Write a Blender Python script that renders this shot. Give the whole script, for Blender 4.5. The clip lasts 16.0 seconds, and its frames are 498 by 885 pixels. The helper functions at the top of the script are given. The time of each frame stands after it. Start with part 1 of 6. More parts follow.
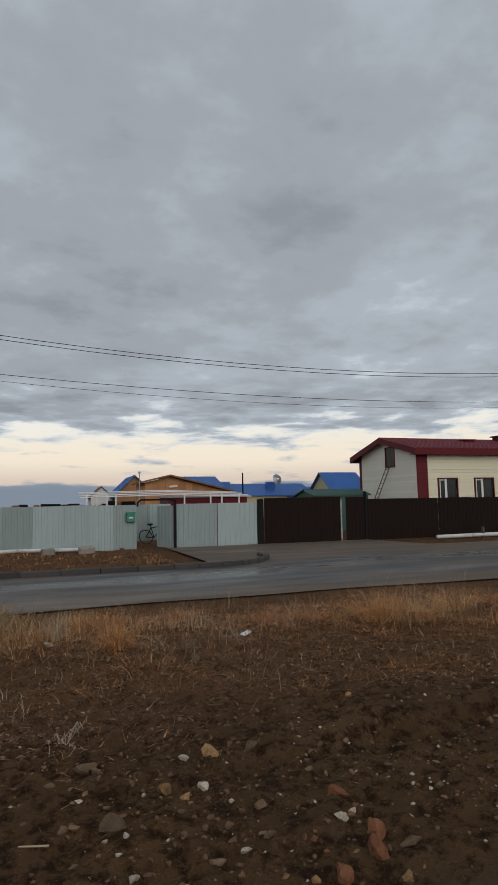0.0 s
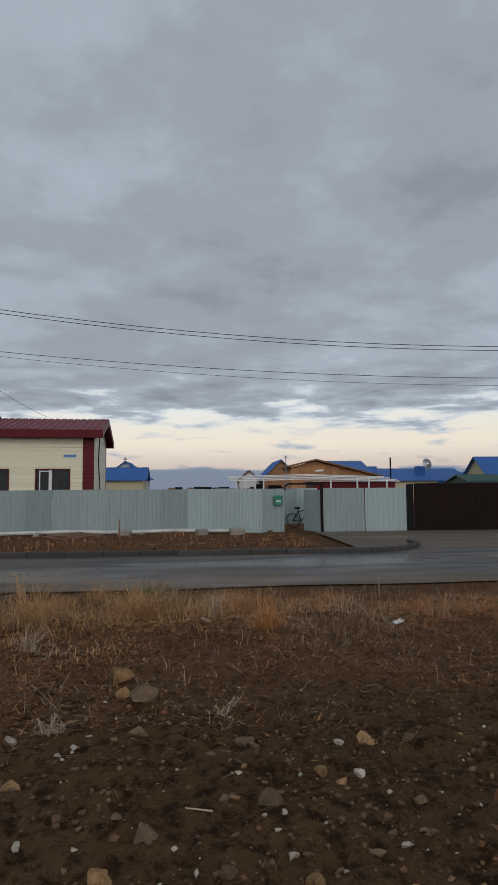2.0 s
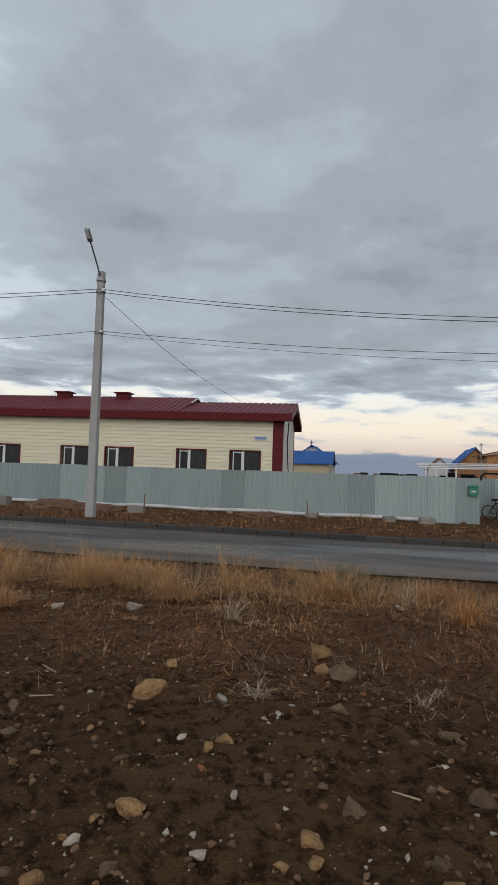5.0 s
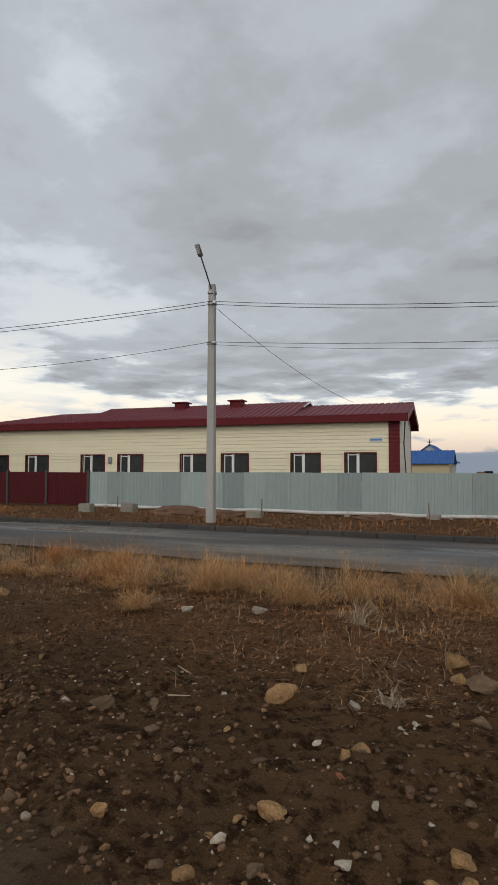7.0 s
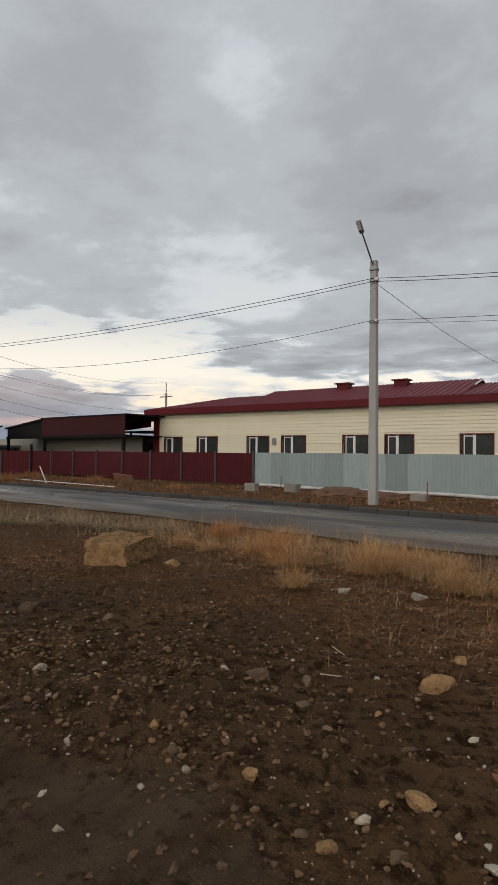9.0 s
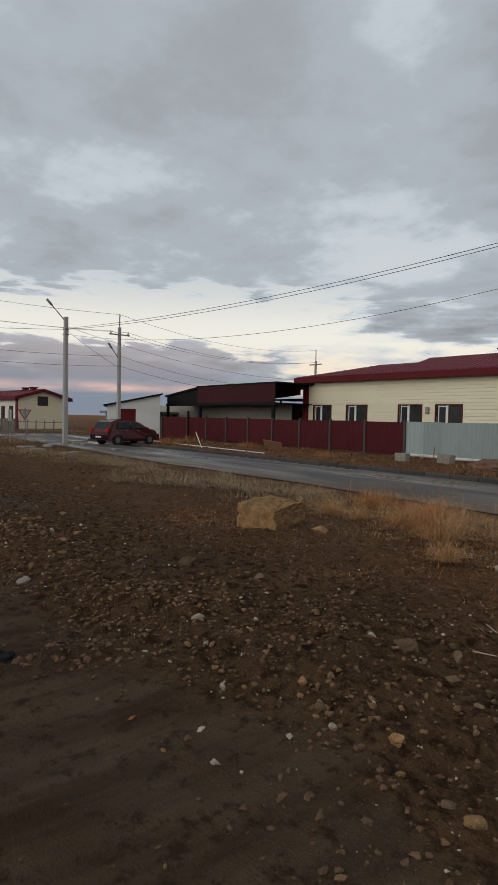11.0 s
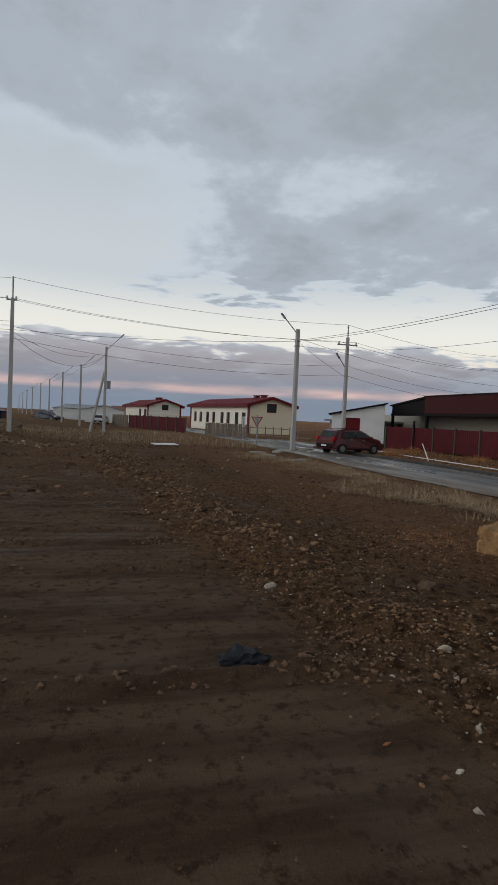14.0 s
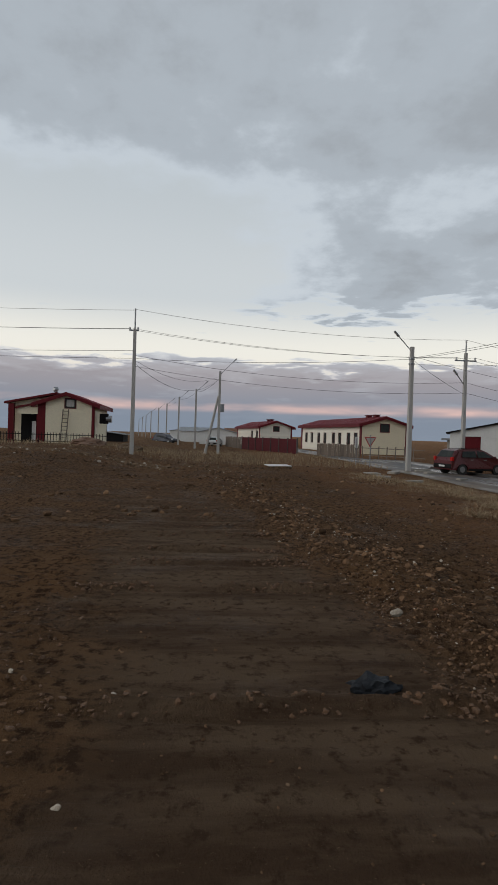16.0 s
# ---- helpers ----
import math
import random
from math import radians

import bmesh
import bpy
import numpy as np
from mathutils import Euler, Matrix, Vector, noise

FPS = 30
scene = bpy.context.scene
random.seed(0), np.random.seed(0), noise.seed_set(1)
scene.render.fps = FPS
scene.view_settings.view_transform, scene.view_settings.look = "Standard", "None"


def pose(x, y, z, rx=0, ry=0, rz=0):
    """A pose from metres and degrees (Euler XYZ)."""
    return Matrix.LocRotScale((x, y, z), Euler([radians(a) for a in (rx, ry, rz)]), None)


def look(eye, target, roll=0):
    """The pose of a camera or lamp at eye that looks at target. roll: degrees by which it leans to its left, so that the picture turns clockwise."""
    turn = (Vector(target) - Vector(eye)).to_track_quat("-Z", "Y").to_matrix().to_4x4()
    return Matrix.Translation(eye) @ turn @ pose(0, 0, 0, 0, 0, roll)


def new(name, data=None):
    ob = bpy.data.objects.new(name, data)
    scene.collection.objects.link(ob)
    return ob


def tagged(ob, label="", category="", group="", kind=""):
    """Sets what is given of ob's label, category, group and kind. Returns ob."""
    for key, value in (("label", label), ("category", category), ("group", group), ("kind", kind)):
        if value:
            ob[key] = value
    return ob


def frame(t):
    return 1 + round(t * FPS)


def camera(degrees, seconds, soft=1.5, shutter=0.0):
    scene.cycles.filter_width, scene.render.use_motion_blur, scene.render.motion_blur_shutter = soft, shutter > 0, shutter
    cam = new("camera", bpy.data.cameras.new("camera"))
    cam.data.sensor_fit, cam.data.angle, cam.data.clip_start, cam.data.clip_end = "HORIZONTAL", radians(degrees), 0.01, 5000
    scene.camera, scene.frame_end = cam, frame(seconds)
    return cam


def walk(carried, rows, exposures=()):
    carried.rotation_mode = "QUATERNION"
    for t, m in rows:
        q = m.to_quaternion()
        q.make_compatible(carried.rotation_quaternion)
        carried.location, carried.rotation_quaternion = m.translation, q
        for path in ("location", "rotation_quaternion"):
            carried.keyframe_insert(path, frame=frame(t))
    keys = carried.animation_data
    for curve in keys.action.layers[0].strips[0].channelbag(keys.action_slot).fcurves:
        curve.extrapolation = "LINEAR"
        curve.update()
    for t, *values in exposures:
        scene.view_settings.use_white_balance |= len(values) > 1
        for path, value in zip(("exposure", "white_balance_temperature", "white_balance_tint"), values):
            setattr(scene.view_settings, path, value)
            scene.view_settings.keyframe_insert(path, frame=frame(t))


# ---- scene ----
cam = camera(45.6, 16.0, soft=1.0)
PATH = [
    (0, (-0.322, -0.147, 1.834), (0.326, 1.734, 2.036), -1.1),
    (0.5, (-0.317, -0.108, 1.819), (0.221, 1.811, 1.981), -1.1),
    (1, (-0.332, -0.106, 1.819), (0.12, 1.836, 1.971), -0.9),
    (1.5, (-0.35, -0.111, 1.827), (-0.027, 1.858, 1.966), -0.6),
    (2, (-0.356, -0.092, 1.832), (-0.183, 1.894, 1.988), -0.4),
    (2.5, (-0.381, -0.118, 1.829), (-0.318, 1.874, 1.999), -0.1),
    (3, (-0.414, -0.097, 1.821), (-0.506, 1.898, 1.941), 0.5),
    (3.5, (-0.434, -0.083, 1.819), (-0.632, 1.905, 1.912), 0.3),
    (4, (-0.45, -0.084, 1.813), (-0.728, 1.895, 1.897), 0.4),
    (4.2, (-0.459, -0.088, 1.813), (-0.768, 1.886, 1.903), 0.7),
    (6.3, (-0.558, -0.132, 1.822), (-1.205, 1.759, 1.903), 1.2),
    (6.5, (-0.562, -0.116, 1.814), (-1.239, 1.764, 1.895), 0.6),
    (7, (-0.566, -0.124, 1.819), (-1.366, 1.706, 1.921), 0.2),
    (7.5, (-0.515, -0.097, 1.843), (-1.471, 1.658, 1.917), 0.3),
    (8, (-0.498, -0.074, 1.844), (-1.576, 1.61, 1.891), 0.4),
    (8.5, (-0.484, -0.108, 1.851), (-1.658, 1.511, 1.895), 0.7),
    (9, (-0.481, -0.096, 1.838), (-1.749, 1.45, 1.872), 0.5),
    (9.5, (-0.471, -0.099, 1.84), (-1.835, 1.363, 1.854), 0.7),
    (10, (-0.464, -0.074, 1.834), (-1.932, 1.284, 1.832), 0.3),
    (10.2, (-0.468, -0.083, 1.831), (-1.968, 1.24, 1.813), 0.6),
    (12.3, (-0.459, -0.234, 1.897), (-2.217, 0.718, 1.834), 1.4),
    (12.5, (-0.449, -0.258, 1.918), (-2.229, 0.653, 1.876), 1.7),
    (13, (-0.478, -0.332, 1.928), (-2.324, 0.437, 1.871), 2.8),
    (13.5, (-0.503, -0.358, 1.93), (-2.39, 0.301, 1.859), 3.0),
    (14, (-0.501, -0.391, 1.949), (-2.429, 0.137, 1.869), 2.6),
    (14.5, (-0.496, -0.455, 1.958), (-2.447, -0.023, 1.881), 2.9),
    (15, (-0.489, -0.472, 1.963), (-2.453, -0.099, 1.909), 2.6),
    (15.5, (-0.515, -0.492, 1.953), (-2.497, -0.23, 1.886), 2.1),
    (16, (-0.482, -0.519, 1.966), (-2.475, -0.359, 1.942), 1.8),
]
walk(cam, [(t, look(eye, target, roll)) for t, eye, target, roll in PATH],
     exposures=[(0, -0.06, 6600, 10), (1, -0.12, 6500, 10), (2, -0.12, 6350, 10), (3, -0.10, 6150, 10), (3.5, 0.10, 6400, 10), (4, 0.0, 6350, 10), (6.5, 0.10, 6750, 11), (7.5, 0.14, 6950, 11),
                (8.5, 0.10, 7000, 12), (9.5, 0.08, 7050, 12), (10, -0.10, 6850, 11), (12.5, 0.04, 6600, 10), (13, -0.06, 6450, 10), (14.5, -0.07, 6550, 10), (16, -0.04, 6650, 10)])

# ---- sky and light ----
SUN_AZ, SUN_EL = 172.0, 11.0     # degrees clockwise from +y, and above the horizon


def sky_world():
    w = bpy.data.worlds.new("evening_sky")
    scene.world = w
    w.use_nodes = True
    nt = w.node_tree
    nt.nodes.clear()
    N, L = nt.nodes.new, nt.links.new

    def math_node(op, a, b=None, c=None, clamp=False):
        n = N("ShaderNodeMath")
        n.operation, n.use_clamp = op, clamp
        for i, v in enumerate((a, b, c)):
            if v is None:
                continue
            if isinstance(v, (int, float)):
                n.inputs[i].default_value = v
            else:
                L(v, n.inputs[i])
        return n.outputs[0]

    def ramp(fac, stops, mode="EASE"):
        n = N("ShaderNodeValToRGB")
        n.color_ramp.interpolation = mode
        while len(n.color_ramp.elements) > 1:
            n.color_ramp.elements.remove(n.color_ramp.elements[-1])
        for i, (p, c) in enumerate(stops):
            e = n.color_ramp.elements[0] if i == 0 else n.color_ramp.elements.new(p)
            e.position = p
            e.color = (*c, 1) if len(c) == 3 else c
        L(fac, n.inputs[0])
        return n.outputs[0]

    def band(x, lo0, lo1, hi0, hi1):
        up = N("ShaderNodeMapRange")
        up.interpolation_type = "SMOOTHSTEP"
        up.inputs[1].default_value, up.inputs[2].default_value = lo0, lo1
        L(x, up.inputs[0])
        dn = N("ShaderNodeMapRange")
        dn.interpolation_type = "SMOOTHSTEP"
        dn.inputs[1].default_value, dn.inputs[2].default_value = hi0, hi1
        dn.inputs[3].default_value, dn.inputs[4].default_value = 1, 0
        L(x, dn.inputs[0])
        return math_node("MULTIPLY", up.outputs[0], dn.outputs[0])

    def mix(fac, a, b):
        n = N("ShaderNodeMix")
        n.data_type = "RGBA"
        for sock, v in ((n.inputs[0], fac), (n.inputs[6], a), (n.inputs[7], b)):
            if isinstance(v, (int, float)):
                sock.default_value = v
            elif isinstance(v, tuple):
                sock.default_value = (*v, 1)
            else:
                L(v, sock)
        return n.outputs[2]

    def noise_tex(vec, scale, detail=5, rough=0.55, dist=0.0):
        n = N("ShaderNodeTexNoise")
        n.inputs["Scale"].default_value, n.inputs["Detail"].default_value = scale, detail
        n.inputs["Roughness"].default_value, n.inputs["Distortion"].default_value = rough, dist
        L(vec, n.inputs["Vector"])
        return n.outputs["Fac"]

    co = N("ShaderNodeTexCoord").outputs["Generated"]
    sep = N("ShaderNodeSeparateXYZ")
    L(co, sep.inputs[0])
    x, y, z = sep.outputs
    el = math_node("MULTIPLY", math_node("ARCSINE", z), 57.296)
    az = math_node("MULTIPLY", math_node("ARCTAN2", x, y), 57.296)   # -90 looks along -x
    lift = math_node("ADD", math_node("MAXIMUM", z, 0.0), 0.15)
    comb = N("ShaderNodeCombineXYZ")
    L(math_node("DIVIDE", x, lift), comb.inputs[0])
    L(math_node("DIVIDE", y, lift), comb.inputs[1])
    plane = comb.outputs[0]
    comb2 = N("ShaderNodeCombineXYZ")                                # flat banks near the horizon
    L(math_node("MULTIPLY", az, 0.105), comb2.inputs[0])
    L(math_node("MULTIPLY", el, 0.52), comb2.inputs[1])
    banks = comb2.outputs[0]

    sky = N("ShaderNodeTexSky")
    sky.sky_type, sky.sun_disc = "NISHITA", False
    sky.sun_elevation, sky.sun_rotation = radians(SUN_EL), radians(SUN_AZ)
    sky.air_density, sky.dust_density = 1.2, 1.5
    tint = N("ShaderNodeMix")
    tint.data_type, tint.blend_type = "RGBA", "MULTIPLY"
    tint.inputs[0].default_value = 1.0
    L(sky.outputs[0], tint.inputs[6])
    tint.inputs[7].default_value = (0.10, 0.10, 0.10, 1)

    el_n = math_node("DIVIDE", math_node("MAXIMUM", el, 0.0), 60.0, clamp=True)
    glow = ramp(el_n, [(0.0, (0.52, 0.47, 0.50)), (0.03, (0.74, 0.62, 0.56)), (0.075, (0.99, 0.88, 0.74)), (0.13, (0.95, 0.94, 0.88)),
                       (0.22, (0.66, 0.71, 0.75)), (0.40, (0.57, 0.63, 0.68)), (1.0, (0.45, 0.52, 0.60))])
    clear = mix(0.12, glow, tint.outputs[2])

    big = noise_tex(plane, 0.75, 5, 0.5, 0.1)
    fine = noise_tex(plane, 2.3, 6, 0.6, 0.0)
    bank = noise_tex(banks, 1.5, 6, 0.55, 0.2)
    # how much cloud: a lid above, a gap low over the land, banks at the horizon, an opening towards -x
    ahead = band(az, -62, -40, 60, 75)
    aside = band(az, -180, -130, -62, -42)
    gap_a = math_node("MULTIPLY", band(el, 1.2, 2.4, 4.2, 9.5), ahead)
    gap_d = math_node("MULTIPLY", band(el, 7.0, 15.0, 36.0, 60.0), band(az, -100, -82, -50, -24))
    gap_c = math_node("MULTIPLY", band(el, 7.0, 12.0, 15.0, 32.0), band(az, -150, -112, -98, -74))
    cover = math_node("ADD", math_node("MULTIPLY", big, 0.9), math_node("MULTIPLY", fine, 0.66))
    low = band(el, -5, -4, 7, 14)
    cover = math_node("ADD", math_node("MULTIPLY", cover, math_node("SUBTRACT", 1.0, low)), math_node("MULTIPLY", math_node("MULTIPLY", bank, 1.55), low))
    cover = math_node("ADD", cover, 0.07)
    wob = math_node("ADD", el, math_node("MULTIPLY", math_node("SUBTRACT", bank, 0.5), 9.0))
    slate = math_node("MULTIPLY", band(wob, -6, -5, 4.0, 7.5), aside)
    gap_b = math_node("MULTIPLY", band(wob, 6.0, 8.0, 9.5, 13.0), band(az, -125, -100, -55, -35))
    sill = math_node("MULTIPLY", band(el, -3, -2, 1.0, 2.6), ahead)
    cover = math_node("ADD", cover, math_node("MULTIPLY", sill, 0.30))
    cover = math_node("ADD", cover, math_node("MULTIPLY", slate, 0.20))
    for g, k in ((gap_a, 0.44), (gap_b, 0.62), (gap_c, 0.44), (gap_d, 0.17)):
        cover = math_node("SUBTRACT", cover, math_node("MULTIPLY", g, k))
    m = N("ShaderNodeMapRange")
    m.interpolation_type = "SMOOTHSTEP"
    m.inputs[1].default_value, m.inputs[2].default_value = 0.46, 0.74
    L(cover, m.inputs[0])
    mask = m.outputs[0]
    thick = N("ShaderNodeMapRange")
    thick.inputs[1].default_value, thick.inputs[2].default_value = 0.60, 1.02
    L(cover, thick.inputs[0])
    body = ramp(thick.outputs[0], [(0.0, (0.575, 0.65, 0.735)), (0.33, (0.42, 0.475, 0.535)), (0.66, (0.352, 0.392, 0.438)), (1.0, (0.285, 0.312, 0.352))])
    rosy = mix(math_node("MULTIPLY", band(el, 1.0, 3.0, 6.0, 9.0), math_node("MULTIPLY", aside, 0.24)), body, (0.56, 0.40, 0.40))
    haze = mix(math_node("MULTIPLY", band(el, -4, -3, 1.5, 6.0), 0.85), rosy, (0.215, 0.265, 0.345))
    out = mix(mask, clear, haze)
    thin = N("ShaderNodeMapRange")
    thin.inputs[1].default_value, thin.inputs[2].default_value = 0.42, 0.62
    L(noise_tex(banks, 0.6, 4), thin.inputs[0])
    streak = math_node("MULTIPLY", math_node("MULTIPLY", band(el, 2.0, 2.5, 2.7, 3.4), aside), thin.outputs[0])
    out = mix(math_node("MULTIPLY", streak, 0.8), out, (0.80, 0.55, 0.50))
    below = mix(band(el, -90.5, -90, -1.2, -0.2), out, (0.07, 0.06, 0.05))
    bg = N("ShaderNodeBackground")
    L(below, bg.inputs[0])
    bg.inputs[1].default_value = 1.0
    o = N("ShaderNodeOutputWorld")
    L(bg.outputs[0], o.inputs[0])


sky_world()
sun = new("sun", bpy.data.lights.new("sun", "SUN"))
sun.data.energy, sun.data.angle, sun.data.color = 1.45, radians(75), (1.0, 0.95, 0.88)
a, e = radians(SUN_AZ), radians(SUN_EL)
sun.matrix_world = look((0, 0, 40), Vector((0, 0, 40)) - Vector((math.sin(a) * math.cos(e), math.cos(a) * math.cos(e), math.sin(e))))

# ---- materials ----
MATS = {}


def material(name, color, rough=0.7, metal=0.0, var=0.15, scale=6.0, bump=0.0, bscale=40.0, spec=0.5, color2=None, stretch=(1, 1, 1), rand=0.0, alpha=1.0, island=0.0):
    """A surface with variation at two scales, wear and fine relief, in object metres."""
    if name in MATS:
        return MATS[name]
    m = bpy.data.materials.new(name)
    m.use_nodes = True
    nt = m.node_tree
    N, L = nt.nodes.new, nt.links.new
    b = nt.nodes["Principled BSDF"]
    b.inputs["Roughness"].default_value = rough
    b.inputs["Metallic"].default_value = metal
    b.inputs["Specular IOR Level"].default_value = spec
    tc = N("ShaderNodeTexCoord")
    mp = N("ShaderNodeMapping")
    mp.inputs["Scale"].default_value = stretch
    L(tc.outputs["Object"], mp.inputs[0])
    c2 = color2 or tuple(c * 0.55 for c in color)
    n1 = N("ShaderNodeTexNoise")
    n1.inputs["Scale"].default_value, n1.inputs["Detail"].default_value, n1.inputs["Roughness"].default_value = scale, 6, 0.6
    L(mp.outputs[0], n1.inputs["Vector"])
    n2 = N("ShaderNodeTexNoise")
    n2.inputs["Scale"].default_value, n2.inputs["Detail"].default_value = scale * 9, 4
    L(mp.outputs[0], n2.inputs["Vector"])
    ad = N("ShaderNodeMath")
    ad.operation = "MULTIPLY_ADD"
    L(n1.outputs["Fac"], ad.inputs[0])
    ad.inputs[1].default_value = 0.65
    m2 = N("ShaderNodeMath")
    m2.operation = "MULTIPLY"
    L(n2.outputs["Fac"], m2.inputs[0])
    m2.inputs[1].default_value = 0.35
    L(m2.outputs[0], ad.inputs[2])
    fac = ad.outputs[0]
    mr = N("ShaderNodeMapRange")
    mr.inputs[1].default_value, mr.inputs[2].default_value = 0.36, 0.64
    mr.inputs[4].default_value = max(0.02, var * 2.2)
    L(fac, mr.inputs[0])
    mx = N("ShaderNodeMix")
    mx.data_type = "RGBA"
    L(mr.outputs[0], mx.inputs[0])
    mx.inputs[6].default_value, mx.inputs[7].default_value = (*color, 1), (*c2, 1)
    out = mx.outputs[2]
    if rand or island:
        hs = N("ShaderNodeHueSaturation")
        ma = N("ShaderNodeMath")
        ma.operation = "MULTIPLY_ADD"
        if island:
            L(N("ShaderNodeNewGeometry").outputs["Random Per Island"], ma.inputs[0])
        else:
            L(N("ShaderNodeObjectInfo").outputs["Random"], ma.inputs[0])
        k = rand or island
        ma.inputs[1].default_value, ma.inputs[2].default_value = 2 * k, 1 - k
        L(ma.outputs[0], hs.inputs["Value"])
        L(out, hs.inputs["Color"])
        out = hs.outputs[0]
    L(out, b.inputs["Base Color"])
    rr = N("ShaderNodeMapRange")
    rr.inputs[3].default_value, rr.inputs[4].default_value = max(0.03, rough - 0.1), min(1, rough + 0.1)
    L(n2.outputs["Fac"], rr.inputs[0])
    L(rr.outputs[0], b.inputs["Roughness"])
    if bump:
        nb = N("ShaderNodeTexNoise")
        nb.inputs["Scale"].default_value, nb.inputs["Detail"].default_value = bscale, 5
        L(mp.outputs[0], nb.inputs["Vector"])
        bp = N("ShaderNodeBump")
        bp.inputs["Strength"].default_value, bp.inputs["Distance"].default_value = min(1, bump), 0.03
        L(nb.outputs["Fac"], bp.inputs["Height"])
        L(bp.outputs[0], b.inputs["Normal"])
    MATS[name] = m
    return m


def soil_material():
    m = bpy.data.materials.new("soil")
    m.use_nodes = True
    nt = m.node_tree
    N, L = nt.nodes.new, nt.links.new
    b = nt.nodes["Principled BSDF"]
    tc = N("ShaderNodeTexCoord")

    def nz(s, d=6, r=0.6):
        n = N("ShaderNodeTexNoise")
        n.inputs["Scale"].default_value, n.inputs["Detail"].default_value, n.inputs["Roughness"].default_value = s, d, r
        L(tc.outputs["Object"], n.inputs["Vector"])
        return n.outputs["Fac"]

    def mixc(f, a, c, lo=0.4, hi=0.6):
        mr = N("ShaderNodeMapRange")
        mr.inputs[1].default_value, mr.inputs[2].default_value = lo, hi
        L(f, mr.inputs[0])
        mx = N("ShaderNodeMix")
        mx.data_type = "RGBA"
        L(mr.outputs[0], mx.inputs[0])
        for s, v in ((mx.inputs[6], a), (mx.inputs[7], c)):
            if isinstance(v, tuple):
                s.default_value = (*v, 1)
            else:
                L(v, s)
        return mx.outputs[2], mr.outputs[0]
    big, mid, small, grit = nz(0.18), nz(0.9), nz(9, 8, 0.68), nz(70, 4)
    c1, _ = mixc(big, (0.222, 0.120, 0.058), (0.178, 0.104, 0.058), 0.42, 0.58)
    c2, _ = mixc(mid, c1, (0.250, 0.145, 0.076), 0.48, 0.70)
    c3, _ = mixc(small, c2, (0.070, 0.038, 0.021), 0.47, 0.60)
    # trodden grey-brown mud of the track, smooth between its ridges
    sp = N("ShaderNodeSeparateXYZ")
    L(tc.outputs["Object"], sp.inputs[0])

    def ma(op, a, c):
        n = N("ShaderNodeMath")
        n.operation = op
        for i, v in enumerate((a, c)):
            if isinstance(v, (int, float)):
                n.inputs[i].default_value = v
            else:
                L(v, n.inputs[i])
        return n.outputs[0]

    def span(v, lo, hi):
        r = N("ShaderNodeMapRange")
        r.interpolation_type = "SMOOTHSTEP"
        r.inputs[1].default_value, r.inputs[2].default_value = lo, hi
        L(v, r.inputs[0])
        return r.outputs[0]
    edge = ma("SUBTRACT", ma("ADD", ma("MULTIPLY", sp.outputs[0], 0.13), 2.25), sp.outputs[1])
    edge = ma("ADD", edge, ma("MULTIPLY", ma("SUBTRACT", mid, 0.5), 2.4))
    packed = ma("MULTIPLY", span(edge, 0.0, 0.5), ma("SUBTRACT", 1.0, span(edge, 2.6, 3.6)))
    packed = ma("MULTIPLY", packed, ma("SUBTRACT", 1.0, span(ma("MULTIPLY", sp.outputs[0], -1.0), 12.0, 22.0)))
    rm = N("ShaderNodeMapping")
    rm.inputs["Scale"].default_value = (2.0, 0.35, 1)
    L(tc.outputs["Object"], rm.inputs[0])
    rn = N("ShaderNodeTexNoise")
    rn.inputs["Scale"].default_value, rn.inputs["Detail"].default_value, rn.inputs["Roughness"].default_value = 1.6, 7, 0.62
    L(rm.outputs[0], rn.inputs["Vector"])
    mudc, _ = mixc(rn.outputs["Fac"], (0.158, 0.106, 0.067), (0.088, 0.053, 0.032), 0.42, 0.62)
    mudc, _ = mixc(small, mudc, (0.070, 0.041, 0.024), 0.52, 0.64)
    pk = N("ShaderNodeMix")
    pk.data_type = "RGBA"
    L(packed, pk.inputs[0])
    L(c3, pk.inputs[6])
    L(mudc, pk.inputs[7])
    c3 = pk.outputs[2]
    # litter of old straw where the weeds grow
    up = N("ShaderNodeMapRange")
    up.inputs[1].default_value, up.inputs[2].default_value = 3.9, 5.2
    L(sp.outputs[1], up.inputs[0])
    fib = N("ShaderNodeTexNoise")
    fib.inputs["Scale"].default_value, fib.inputs["Detail"].default_value, fib.inputs["Distortion"].default_value = 22, 6, 2.5
    L(tc.outputs["Object"], fib.inputs["Vector"])
    lm = N("ShaderNodeMapRange")
    lm.inputs[1].default_value, lm.inputs[2].default_value = 0.42, 0.62
    L(fib.outputs["Fac"], lm.inputs[0])
    lit = N("ShaderNodeMath")
    lit.operation = "MULTIPLY"
    L(up.outputs[0], lit.inputs[0])
    L(lm.outputs[0], lit.inputs[1])
    mx0 = N("ShaderNodeMix")
    mx0.data_type = "RGBA"
    L(lit.outputs[0], mx0.inputs[0])
    L(c3, mx0.inputs[6])
    mx0.inputs[7].default_value = (0.29, 0.145, 0.072, 1)
    c3 = mx0.outputs[2]
    c4, _ = mixc(ma("SUBTRACT", grit, ma("MULTIPLY", packed, 0.05)), c3, (0.30, 0.20, 0.125), 0.60, 0.72)
    L(c4, b.inputs["Base Color"])
    wet = N("ShaderNodeMapRange")
    wet.inputs[1].default_value, wet.inputs[2].default_value, wet.inputs[3].default_value, wet.inputs[4].default_value = 0.40, 0.52, 0.62, 0.95
    L(mid, wet.inputs[0])
